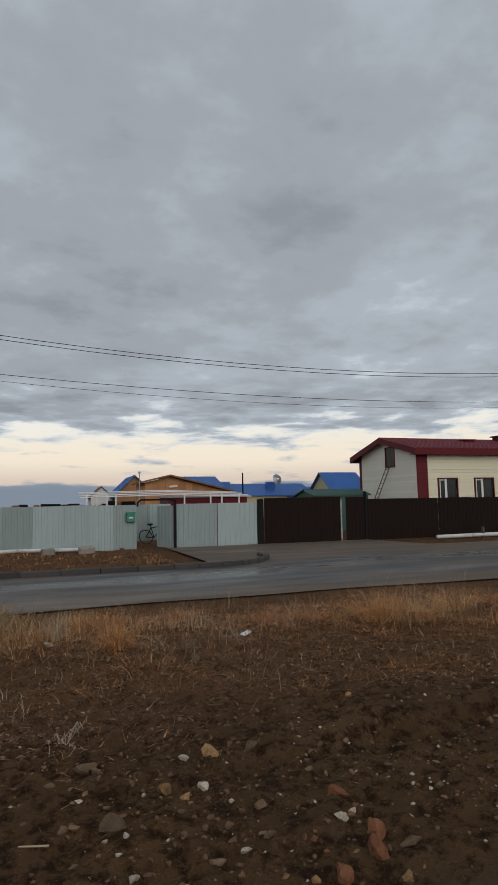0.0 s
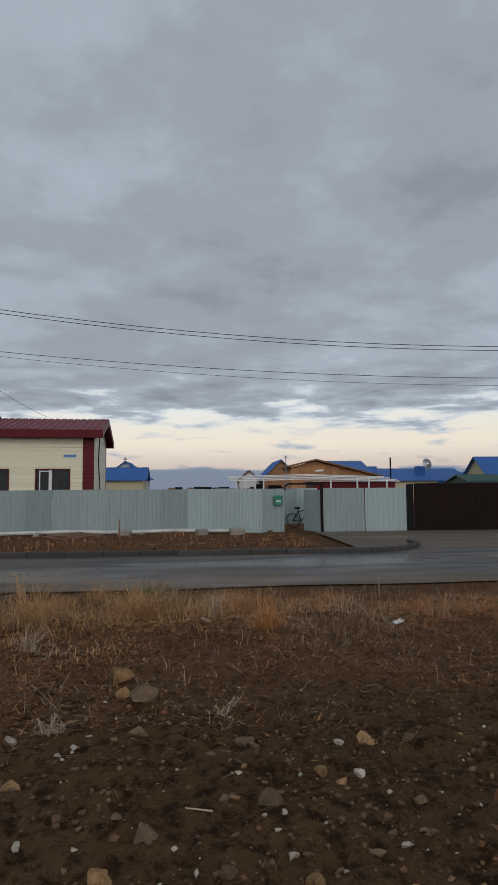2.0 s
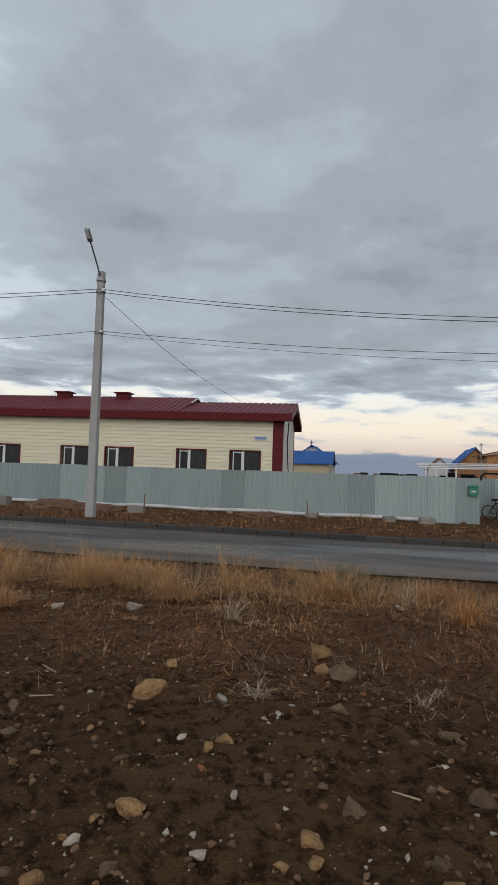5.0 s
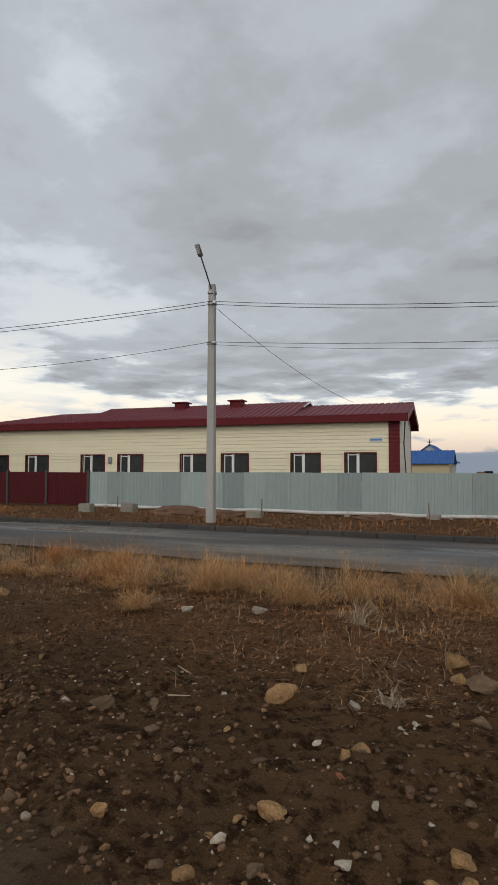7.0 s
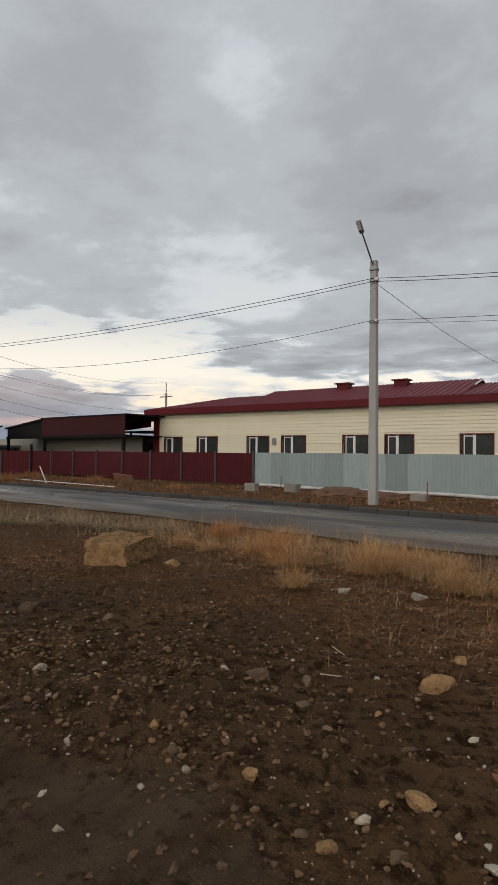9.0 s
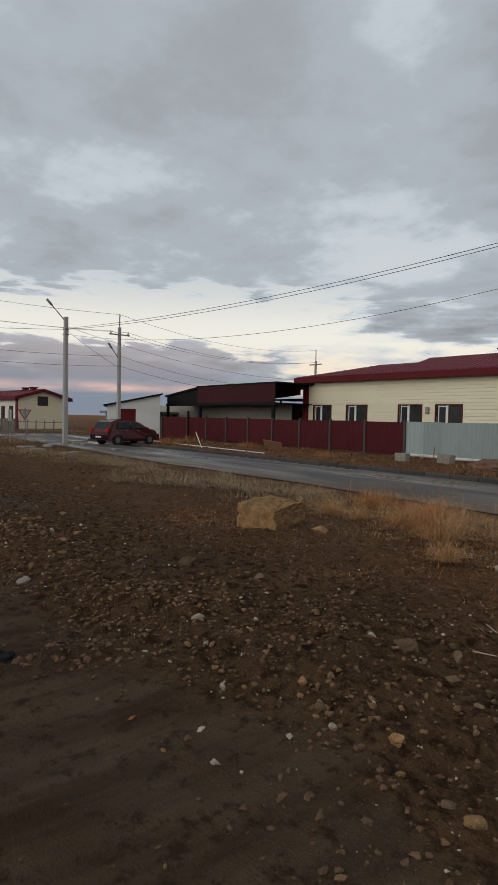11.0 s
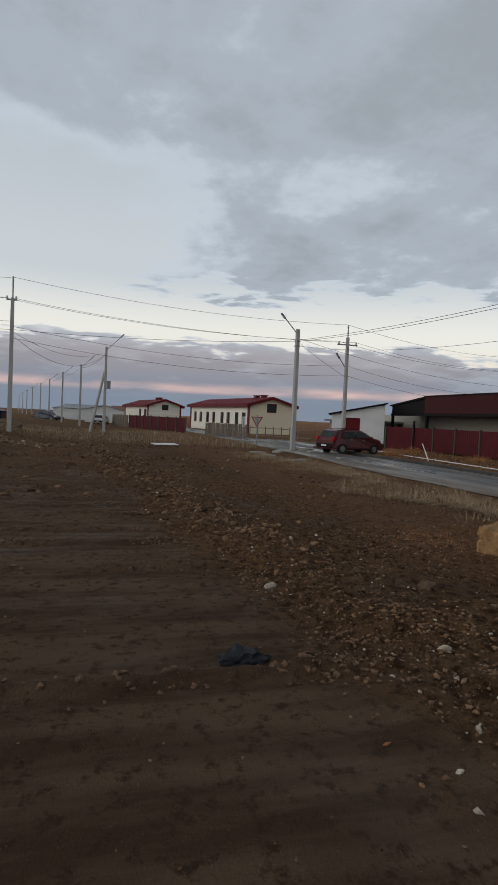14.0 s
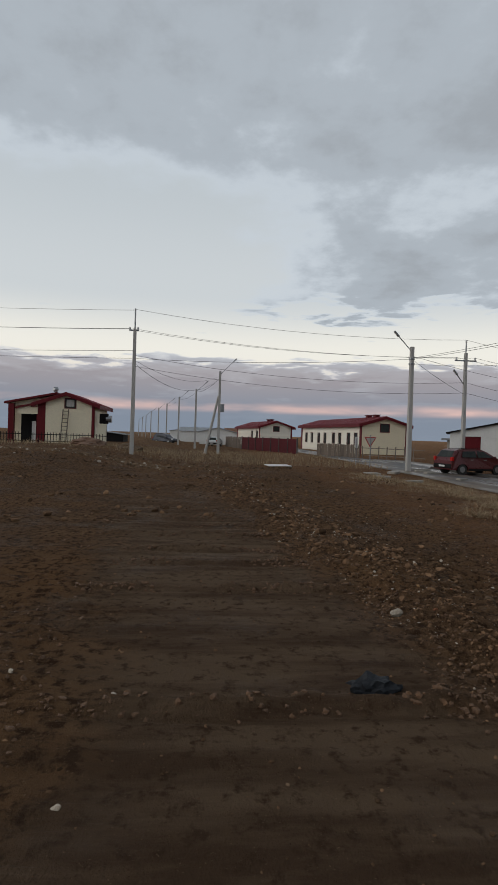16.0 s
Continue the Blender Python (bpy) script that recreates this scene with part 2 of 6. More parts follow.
    L(wet.outputs[0], b.inputs["Roughness"])
    b.inputs["Specular IOR Level"].default_value = 0.04
    ad = N("ShaderNodeMath")
    ad.operation = "MULTIPLY_ADD"
    L(small, ad.inputs[0])
    L(ma("SUBTRACT", 2.1, ma("MULTIPLY", packed, 1.2)), ad.inputs[1])
    L(ma("MULTIPLY", grit, ma("SUBTRACT", 1.0, ma("MULTIPLY", packed, 0.7))), ad.inputs[2])
    bp = N("ShaderNodeBump")
    bp.inputs["Strength"].default_value, bp.inputs["Distance"].default_value = 1.0, 0.17
    L(ad.outputs[0], bp.inputs["Height"])
    L(bp.outputs[0], b.inputs["Normal"])
    return m


SOIL = soil_material()


def asphalt_material():
    m = bpy.data.materials.new("wet_asphalt")
    m.use_nodes = True
    nt = m.node_tree
    N, L = nt.nodes.new, nt.links.new
    b = nt.nodes["Principled BSDF"]
    tc = N("ShaderNodeTexCoord")

    def nz(scale, stretch, d=5):
        mp = N("ShaderNodeMapping")
        mp.inputs["Scale"].default_value = stretch
        L(tc.outputs["Object"], mp.inputs[0])
        n = N("ShaderNodeTexNoise")
        n.inputs["Scale"].default_value, n.inputs["Detail"].default_value = scale, d
        L(mp.outputs[0], n.inputs["Vector"])
        return n.outputs["Fac"]

    def remap(v, a0, a1, b0, b1):
        r = N("ShaderNodeMapRange")
        for i, k in enumerate((a0, a1, b0, b1)):
            r.inputs[i + 1].default_value = k
        L(v, r.inputs[0])
        return r.outputs[0]
    wet = nz(0.55, (0.22, 1.0, 1))
    mud = nz(0.8, (0.4, 1.0, 1))
    grit = nz(55, (1, 1, 1), 3)
    mx = N("ShaderNodeMix")
    mx.data_type = "RGBA"
    mx.inputs[6].default_value, mx.inputs[7].default_value = (0.050, 0.046, 0.045, 1), (0.125, 0.090, 0.062, 1)
    sp = N("ShaderNodeSeparateXYZ")
    L(tc.outputs["Object"], sp.inputs[0])
    side = N("ShaderNodeMath")
    side.operation = "MAXIMUM"
    L(remap(sp.outputs[1], 11.5, 12.9, 0.75, 0.0), side.inputs[0])
    L(remap(sp.outputs[1], 16.6, 18.5, 0.0, 0.8), side.inputs[1])
    both = N("ShaderNodeMath")
    both.operation, both.use_clamp = "MULTIPLY_ADD", True
    L(remap(mud, 0.42, 0.62, 0, 1.2), both.inputs[0])
    both.inputs[1].default_value = 0.6
    L(side.outputs[0], both.inputs[2])
    L(both.outputs[0], mx.inputs[0])
    L(mx.outputs[2], b.inputs["Base Color"])
    dry = N("ShaderNodeMath")
    dry.operation, dry.use_clamp = "MULTIPLY_ADD", True
    L(side.outputs[0], dry.inputs[0])
    dry.inputs[1].default_value = 0.35
    L(remap(wet, 0.44, 0.60, 0.62, 0.20), dry.inputs[2])
    L(dry.outputs[0], b.inputs["Roughness"])
    b.inputs["Specular IOR Level"].default_value = 0.38
    bp = N("ShaderNodeBump")
    bp.inputs["Strength"].default_value, bp.inputs["Distance"].default_value = 0.25, 0.01
    L(grit, bp.inputs["Height"])
    L(bp.outputs[0], b.inputs["Normal"])
    return m


ASPHALT = asphalt_material()
# near-black concrete: the shadow on the kerb is put into its colour
KERB = material("kerb_concrete_with_shadow", (0.062, 0.055, 0.050), 0.85, var=0.3, scale=2.5, bump=0.4, rand=0.2)
GREY_SHEET = material("galvanised_sheet", (0.30, 0.365, 0.355), 0.45, 0.15, var=0.25, scale=0.9, color2=(0.23, 0.285, 0.285), stretch=(1, 1, 0.3), rand=0.2)
BROWN_SHEET = material("brown_sheet", (0.016, 0.008, 0.006), 0.7, 0.0, spec=0.12, var=0.2, scale=1.2, rand=0.08)
RED_SHEET = material("wine_sheet", (0.085, 0.009, 0.013), 0.65, 0.0, spec=0.2, var=0.22, scale=1.0, rand=0.1)
POST = material("dark_post", (0.085, 0.075, 0.068), 0.7, 0.2, var=0.3)
SIDING = material("cream_siding", (0.80, 0.74, 0.54), 0.5, var=0.12, scale=1.2, color2=(0.66, 0.60, 0.43), rand=0.05)
SIDING_W = material("ivory_siding", (0.80, 0.76, 0.66), 0.5, var=0.12, scale=1.2, color2=(0.64, 0.60, 0.50), rand=0.05)
WINE = material("wine_trim", (0.13, 0.012, 0.017), 0.5, spec=0.15, var=0.2, scale=2)
ROOF_RED = material("wine_roof_metal", (0.19, 0.032, 0.042), 0.5, 0.0, spec=0.2, var=0.2, scale=0.8)
ROOF_BLUE = material("blue_roof_metal", (0.025, 0.13, 0.42), 0.4, 0.1, var=0.2, scale=0.8)
WHITE = material("white_plastic", (0.78, 0.78, 0.77), 0.4, var=0.1)
GLASS = material("window_glass", (0.020, 0.024, 0.024), 0.08, var=0.4, scale=0.8, spec=0.10, color2=(0.05, 0.055, 0.05))
# pale tone that stands for sky reflected in the attic pane
PANE_REFLECTION = material("curtain", (0.45, 0.44, 0.42), 0.9, var=0.3, scale=3, stretch=(6, 1, 0.4))
CONCRETE = material("pole_concrete", (0.42, 0.41, 0.39), 0.85, var=0.3, scale=2.0, bump=0.3, color2=(0.30, 0.29, 0.275), stretch=(1, 1, 0.3))
BLOCK = material("concrete_block", (0.32, 0.29, 0.25), 0.9, var=0.3, bump=0.5, rand=0.15)
WOODPOLE = material("tarred_wood", (0.14, 0.115, 0.095), 0.9, var=0.4, scale=3, bump=0.4, stretch=(4, 4, 0.3))
METAL = material("grey_metal", (0.30, 0.31, 0.32), 0.4, 0.8, var=0.2)
BLACK = material("black_iron", (0.012, 0.011, 0.011), 0.75, 0.0, spec=0.15, var=0.2)
WIRE = material("wire", (0.05, 0.05, 0.055), 0.6, var=0.1)
PLYWOOD = material("orange_wood", (0.46, 0.22, 0.09), 0.75, var=0.35, scale=1.3, color2=(0.30, 0.15, 0.07), stretch=(1, 1, 3), rand=0.18)
PLASTER = material("white_plaster", (0.72, 0.72, 0.70), 0.9, var=0.15, scale=0.8, bump=0.2)
GREENROOF = material("green_roof", (0.03, 0.10, 0.075), 0.5, var=0.2)
YELLOW = material("yellow_wall", (0.56, 0.49, 0.32), 0.7, var=0.15)
WOODFENCE = material("weathered_boards", (0.19, 0.15, 0.12), 0.9, var=0.4, scale=2, stretch=(3, 3, 0.5), rand=0.25)
PIPEWRAP = material("white_pipe_wrap", (0.70, 0.69, 0.67), 0.6, var=0.25, scale=2, bump=0.5, bscale=18, color2=(0.48, 0.46, 0.44))
STONE = material("limestone", (0.38, 0.225, 0.105), 0.9, spec=0.1, var=0.4, scale=9, bump=0.9, bscale=30, color2=(0.13, 0.075, 0.038), rand=0.25)
STONE_W = material("pale_stone", (0.50, 0.44, 0.36), 0.85, spec=0.1, var=0.35, scale=14, bump=0.6, bscale=40, color2=(0.22, 0.16, 0.11), rand=0.3)
STONE_R = material("reddish_stone", (0.25, 0.105, 0.055), 0.85, spec=0.1, var=0.4, scale=12, bump=0.5, bscale=30, rand=0.25)
STONE_G = material("grey_brown_stone", (0.185, 0.122, 0.076), 0.9, spec=0.1, var=0.45, scale=12, bump=0.6, bscale=30, rand=0.3)
PEBBLES = material("gravel", (0.158, 0.092, 0.052), 0.9, spec=0.08, var=0.3, scale=8, island=0.65)
DRYGRASS = material("dry_grass", (0.50, 0.295, 0.14), 0.85, spec=0.1, var=0.2, scale=1.2, color2=(0.36, 0.19, 0.085), island=0.4)
RUSTGRASS = material("russet_grass", (0.42, 0.205, 0.092), 0.85, spec=0.1, var=0.25, scale=1.0, color2=(0.27, 0.125, 0.06), island=0.5)
PALEGRASS = material("pale_dry_grass", (0.36, 0.27, 0.17), 0.85, spec=0.1, var=0.2, scale=1.2, color2=(0.25, 0.17, 0.10), island=0.35)
PALETWIG = material("pale_dry_twigs", (0.42, 0.32, 0.22), 0.85, spec=0.1, var=0.2, island=0.25)
CARPAINT = material("dark_red_car_paint", (0.085, 0.014, 0.017), 0.3, 0.1, var=0.15, scale=1.5, color2=(0.09, 0.02, 0.022))
TYRE = material("tyre_rubber", (0.02, 0.02, 0.02), 0.85, var=0.2)
GREENBOX = material("green_paint", (0.02, 0.22, 0.14), 0.45, var=0.2, scale=5)
LAMPRED = material("red_lens", (0.5, 0.02, 0.015), 0.15, var=0.1)
SIGNWHITE = material("sign_white", (0.62, 0.62, 0.60), 0.5, var=0.1)
SIGNRED = material("sign_red", (0.42, 0.03, 0.03), 0.5, var=0.1)
BLUEPLATE = material("blue_plate", (0.10, 0.25, 0.55), 0.5, var=0.1)
RUST = material("rusty_iron", (0.26, 0.13, 0.075), 0.85, 0.1, var=0.4, scale=4, bump=0.3)

# ---- building blocks ----


def mesh_of(bm, name, smooth=False):
    me = bpy.data.meshes.new(name)
    bm.to_mesh(me)
    bm.free()
    if smooth:
        for p in me.polygons:
            p.use_smooth = True
    return me


def part(name, bm, mat, parent=None, label="", smooth=False):
    me = mesh_of(bm, name, smooth) if isinstance(bm, bmesh.types.BMesh) else bm
    if not me.materials:
        me.materials.append(mat)
    ob = new(name, me)
    if parent is not None:
        ob.parent = parent
    if label:
        ob["label"] = label
    return ob


def thing(name, m=None, label="", category="", group="", kind=""):
    ob = new(name)
    ob.empty_display_size = 0.2
    if m is not None:
        ob.matrix_basis = m
    return tagged(ob, label, category, group, kind)


def box(bm, x0, x1, y0, y1, z0, z1, bevel=0.0, m=None):
    r = bmesh.ops.create_cube(bm, size=1.0)
    vs = r["verts"]
    for v in vs:
        v.co = Vector(((x0 + x1) / 2 + v.co.x * (x1 - x0), (y0 + y1) / 2 + v.co.y * (y1 - y0), (z0 + z1) / 2 + v.co.z * (z1 - z0)))
    if bevel:
        es = list({e for v in vs for e in v.link_edges})
        r2 = bmesh.ops.bevel(bm, geom=es, offset=bevel, segments=1, affect="EDGES")
        vs = list({v for f in r2["faces"] for v in f.verts} | {v for v in vs if v.is_valid})
    if m is not None:
        for v in vs:
            v.co = m @ v.co
    return vs


def abox(*a, **k):
    bm = bmesh.new()
    box(bm, *a, **k)
    return bm


def tube(bm, p0, p1, r0, r1=None, n=8):
    p0, p1 = Vector(p0), Vector(p1)
    r1 = r0 if r1 is None else r1
    q = (p1 - p0).to_track_quat("Z", "Y")
    a = [bm.verts.new(p0 + q @ Vector((r0 * math.cos(t), r0 * math.sin(t), 0))) for t in (2 * math.pi * i / n for i in range(n))]
    b = [bm.verts.new(p1 + q @ Vector((r1 * math.cos(t), r1 * math.sin(t), 0))) for t in (2 * math.pi * i / n for i in range(n))]
    for i in range(n):
        bm.faces.new((a[i], a[(i + 1) % n], b[(i + 1) % n], b[i]))
    bm.faces.new(a[::-1])
    bm.faces.new(b)
    return bm


def atube(p0, p1, r0, r1=None, n=8):
    return tube(bmesh.new(), p0, p1, r0, r1, n)


def prism(pts, y0, y1):
    """A solid from an outline in x and z, between two y."""
    bm = bmesh.new()
    a = [bm.verts.new((x, y0, z)) for x, z in pts]
    b = [bm.verts.new((x, y1, z)) for x, z in pts]
    bm.faces.new(a)
    bm.faces.new(b[::-1])
    n = len(pts)
    for i in range(n):
        bm.faces.new((a[(i + 1) % n], a[i], b[i], b[(i + 1) % n]))
    bmesh.ops.recalc_face_normals(bm, faces=bm.faces)
    return bm


def sheet(width, height, pitch=0.22, depth=0.016, thick=0.006):
    """A trapezoid-profiled metal sheet, x along, front towards -y, foot at z = 0."""
    bm = bmesh.new()
    xs = []
    n = max(1, round(width / pitch))
    p = width / n
    for i in range(n):
        xs += [(i * p, 0), (i * p + p * 0.38, 0), (i * p + p * 0.5, -depth), (i * p + p * 0.88, -depth)]
    xs.append((width, 0))
    rows = []
    for z in (0, height):
        rows.append([bm.verts.new((x, y, z)) for x, y in xs])
    for z in (height, 0):
        rows.append([bm.verts.new((x, y + thick, z)) for x, y in xs])
    for a, b in ((0, 1), (1, 2), (2, 3), (3, 0)):
        for i in range(len(xs) - 1):
            bm.faces.new((rows[a][i], rows[a][i + 1], rows[b][i + 1], rows[b][i]))
    bmesh.ops.recalc_face_normals(bm, faces=bm.faces)
    return bm


RIDGES = [(-3.4, 0.018), (-3.72, 0.02), (-4.36, 0.085), (-5.9, 0.02), (-7.3, 0.075), (-8.65, 0.06), (-9.6, 0.07), (-10.9, 0.07), (-11.9, 0.09), (-12.9, 0.08), (-14.1, 0.09), (-15.2, 0.10), (-16.8, 0.11), (-18.5, 0.12), (-20.5, 0.12)]


def track(x, y):
    """How far a place lies on the trodden track: 1 on it, 0 off it."""
    e = 2.0 + 0.13 * (x + 3) - y + 0.25 * noise.noise((x * 0.9, y * 0.9, 12.0))
    a = min(1, max(0, e / 0.45))
    b = min(1, max(0, (3.6 - e) / 0.9))
    c = min(1, max(0, (-1.2 - x) / 0.8))
    return a * a * (3 - 2 * a) * b * c


def ground_z(x, y):
    """Height of the land: level along the street, a little higher where the camera stands, a low rise towards the far yard."""
    def st(a, b, v):
        t = min(1, max(0, (v - a) / (b - a)))
        return t * t * (3 - 2 * t)
    near = 0.20 * (1 - st(7.0, 10.5, y)) * (1 - st(25, 45, -x))
    rise = 0.95 * st(14, 30, -x) * (1 - st(44, 56, -x)) * (1 - st(-8.5, -1.0, y))
    far = 0.5 * st(38, 60, -x) * (1 - st(-10, -3, y)) * (1 - st(120, 300, -x))
    hill = 2.5 * st(500, 1500, math.hypot(x, y)) * (0.5 + 0.5 * noise.noise((x * 0.0012, y * 0.0012, 4.0)))
    rough = 0.0
    if y < 10.6 and abs(x) < 70 and y > -40:
        k = 1 - st(9.0, 10.6, y)
        tr = track(x, y)
        lump = noise.noise((x * 4.5, y * 4.5, 9.3))
        rough = 0.030 * noise.noise((x * 0.55, y * 0.55, 1.7)) + (1 - 0.85 * tr) * (0.028 * noise.noise((x * 1.9, y * 1.9, 5.1)) + 0.036 * lump + 0.036 * noise.noise((x * 11, y * 11, 2.3)) + 0.016 * noise.noise((x * 23, y * 23, 6.1)))
        # the bank of rubble along the track
        b = y - 2.0 - 0.13 * (x + 3) if x < -1.5 else 9
        if -0.2 < b < 2.4:
            rough += 0.13 * st(-0.1, 0.35, b) * (1 - st(0.9, 2.3, b)) * st(1.5, 4.0, -x) * (0.7 + 0.8 * noise.noise((x * 1.3, y * 1.3, 3.0)))
        # ridges that the grader left across the track
        if tr > 0:
            for i, (rx, hgt) in enumerate(RIDGES):
                d = x - rx - 0.10 * noise.noise((y * 1.6, i * 3.0, 1.0)) - 0.05 * noise.noise((y * 6.0, i * 3.0, 2.0))
                if abs(d) < 0.3:
                    broken = max(0.0, 0.55 + 1.1 * noise.noise((y * 0.8, i * 5.0, 7.0)))
                    rough += tr * hgt * broken * (math.exp(-(d / 0.09) ** 2) * (1 + 0.8 * lump) - 0.5 * math.exp(-((d - 0.17) / 0.07) ** 2))
        # a low broken step where the weeds begin
        if x > 0.6:
            e = y - 3.66 - 0.10 * noise.noise((x * 2.2, 1.0, 4.0)) - 0.07 * (x - 1.3)
            rough += 0.09 * st(0.6, 2.0, x) * (st(-0.04, 0.10, e) * (1 - st(0.1, 1.6, e)) - 0.6 * math.exp(-((e + 0.14) / 0.11) ** 2))
        rough *= k
    elif 16.9 < y < 24.2 and -45 < x < 4:
        rough = 0.06 * noise.noise((x * 0.8, y * 0.8, 3.3)) + 0.03 * noise.noise((x * 2.6, y * 2.6, 3.3)) + 0.05
    return max(near, rise, far) + rough + hill

# ---- ground and street ----


def grid_mesh(xs, ys, fz):
    X, Y = len(xs), len(ys)
    vs = [(x, y, fz(x, y)) for y in ys for x in xs]
    fs = [(j * X + i, j * X + i + 1, (j + 1) * X + i + 1, (j + 1) * X + i) for j in range(Y - 1) for i in range(X - 1)]
    me = bpy.data.meshes.new("grid")
    me.from_pydata(vs, [], fs)
    for p in me.polygons:
        p.use_smooth = True
    return me


def steps(a, b, fine0, fine1, d):
    core = list(np.arange(fine0, fine1 + 1e-6, d))
    lead, step, v = [], d, fine0
    while v > a:
        step *= 1.07
        v -= step
        lead.append(max(a, v))
    tail, step, v = [], d, core[-1]
    while v < b:
        step *= 1.07
        v += step
        tail.append(min(b, v))
    return lead[::-1] + core + tail


ground = part("ground", grid_mesh(steps(-3000, 3000, -8.0, 2.6, 0.04), steps(-3000, 3000, 0.2, 5.2, 0.04), ground_z), SOIL)
tagged(ground, "dark brown stony bare soil with dry weeds", "ground", kind="structure")


def road_edge(x):
    """The street's two edges; it bends gently where it leaves."""
    near = 10.95 + 0.12 * math.sin(x * 0.35) + 0.06 * math.sin(x * 1.3)
    far = 16.35
    if x < -14:
        k = min(1.0, (-14 - x) / 30)
        near += 0.9 * k * k
        far -= 0.9 * k
    return near, far


def strip(name, xs, f0, f1, z, mat, n=6, crown=0.05):
    vs, fs = [], []
    for x in xs:
        a, b = f0(x), f1(x)
        for j in range(n + 1):
            t = j / n
            vs.append((x, a + (b - a) * t, z + crown * math.sin(math.pi * t) + 0.012 * noise.noise((x * 0.4, t * 3, 2))))
    for i in range(len(xs) - 1):
        for j in range(n):
            k = i * (n + 1) + j
            fs.append((k, k + n + 1, k + n + 2, k + 1))
    me = bpy.data.meshes.new(name)
    me.from_pydata(vs, [], fs)
    for p in me.polygons:
        p.use_smooth = True
    return part(name, me, mat)


road = strip("road", list(np.arange(-130, 90.1, 0.5)), lambda x: road_edge(x)[0], lambda x: road_edge(x)[1], 0.03, ASPHALT, 8)
tagged(road, "wet dark grey asphalt street", "road", kind="structure")
apron = strip("driveway", list(np.arange(4.4, 60.1, 0.5)), lambda x: 16.2, lambda x: 24.4 if x < 14 else 20.5, 0.035, ASPHALT, 8, 0.03)
tagged(apron, "wet asphalt driveway in front of the brown gate", "driveway", kind="structure")
side_road = strip("side_road", list(np.arange(-41, -56.1, -0.5)), lambda x: 14.5, lambda x: 19.0, 0.04, ASPHALT, 4, 0.02)
tagged(side_road, "muddy asphalt turning beside the white garage", "road", kind="structure")

kerb = thing("kerb", label="worn grey concrete kerb along the street, toned dark for its shadow", category="kerb", kind="structure")
kerb_me = mesh_of(abox(-0.495, 0.495, -0.08, 0.08, -0.1, 0.17, bevel=0.02), "kerb_stone")
for i in range(48):
    x = 3.6 - i
    if -41 < x < 3.7:
        ob = part("kerb_stone", kerb_me, KERB, kerb)
        ob.matrix_basis = pose(x, road_edge(x)[1] + 0.08, random.uniform(-0.015, 0.015), 0, random.uniform(-1, 1), 1.7 if x < -14 else 0)
for i in range(6):
    t = i / 5 * 1.5
    ob = part("kerb_stone", kerb_me, KERB, kerb)
    ob.matrix_basis = pose(4.3 + 2.2 * math.sin(t), 18.6 - 2.2 * math.cos(t), 0, 0, 0, math.degrees(t))

# ---- fences ----
F = 24.5


def sheet_fence(name, x0, x1, width, z0, height, mat, label, post_every=0, tall=0.1, posts_front=False, y=F):
    fence = thing(name, pose(x0, y, 0), label, "fence")
    n = round((x1 - x0) / width)
    w = (x1 - x0) / n
    me = mesh_of(sheet(w - 0.004, height), "metal_sheet")
    for i in range(n):
        ob = part("metal_sheet", me, mat, fence)
        ob.matrix_basis = pose(i * w, random.uniform(-0.006, 0.006), z0 + random.uniform(-0.012, 0.012), 0, random.uniform(-0.25, 0.25), 0)
    part("rail", abox(0, x1 - x0, 0.012, 0.05, z0 + height * 0.8, z0 + height * 0.8 + 0.04), POST, fence)
    part("rail", abox(0, x1 - x0, 0.012, 0.05, z0 + height * 0.2, z0 + height * 0.2 + 0.04), POST, fence)
    if post_every:
        k = round((x1 - x0) / post_every)
        pm = mesh_of(abox(-0.06, 0.06, -0.09, 0.06, -0.3, z0 + height + tall, bevel=0.008), "post")
        for i in range(k + 1):
            ob = part("post", pm, POST, fence)
            ob.matrix_basis = pose((x1 - x0) * i / k, 0, 0, 0, random.uniform(-0.5, 0.5), 0)
    return fence


sheet_fence("sheet_fence", -20.25, 1.4, 1.10, 0.10, 1.74, GREY_SHEET, "pale grey-green profiled metal fence over a white pipe")
sheet_fence("sheet_fence", 1.4, 3.25, 0.925, -0.05, 1.87, GREY_SHEET, "pale grey profiled metal fence reaching the ground, holding the mailbox")
sheet_fence("sheet_fence", -42.2, -20.3, 2.74, 0.14, 1.68, RED_SHEET, "wine-red metal panel fence with dark posts", 2.74)
sheet_fence("sheet_fence", 13.9, 46.0, 2.0, -0.12, 2.02, BROWN_SHEET, "dark brown profiled metal fence")
# recess with the open wicket
sheet_fence("sheet_fence", 3.3, 5.2, 0.95, 0.22, 1.62, GREY_SHEET, "pale grey metal fence set back in the yard entrance", y=27.2)

wall_gate = thing("sheet_gate", pose(4.83, F - 0.02, 0), "pale grey metal double gate with a black frame", "gate")
for i in range(2):
    leaf = part("gate_leaf", sheet(1.79, 1.86), GREY_SHEET, wall_gate)
    leaf.matrix_basis = pose(0.03 + i * 1.82, 0, -0.02)
part("bottom_rail", abox(0, 3.68, -0.03, 0.05, -0.09, -0.02), BLACK, wall_gate)
part("post", abox(-0.05, 0.05, -0.05, 0.05, -0.2, 2.02), BLACK, wall_gate)
part("post", abox(3.66, 3.78, -0.05, 0.07, -0.2, 1.98), BLACK, wall_gate)
arch = bmesh.new()
tube(arch, (-0.02, 0, 1.95), (-0.16, 0, 2.03), 0.035)
tube(arch, (-0.16, 0, 2.03), (-1.42, 0, 2.03), 0.035)
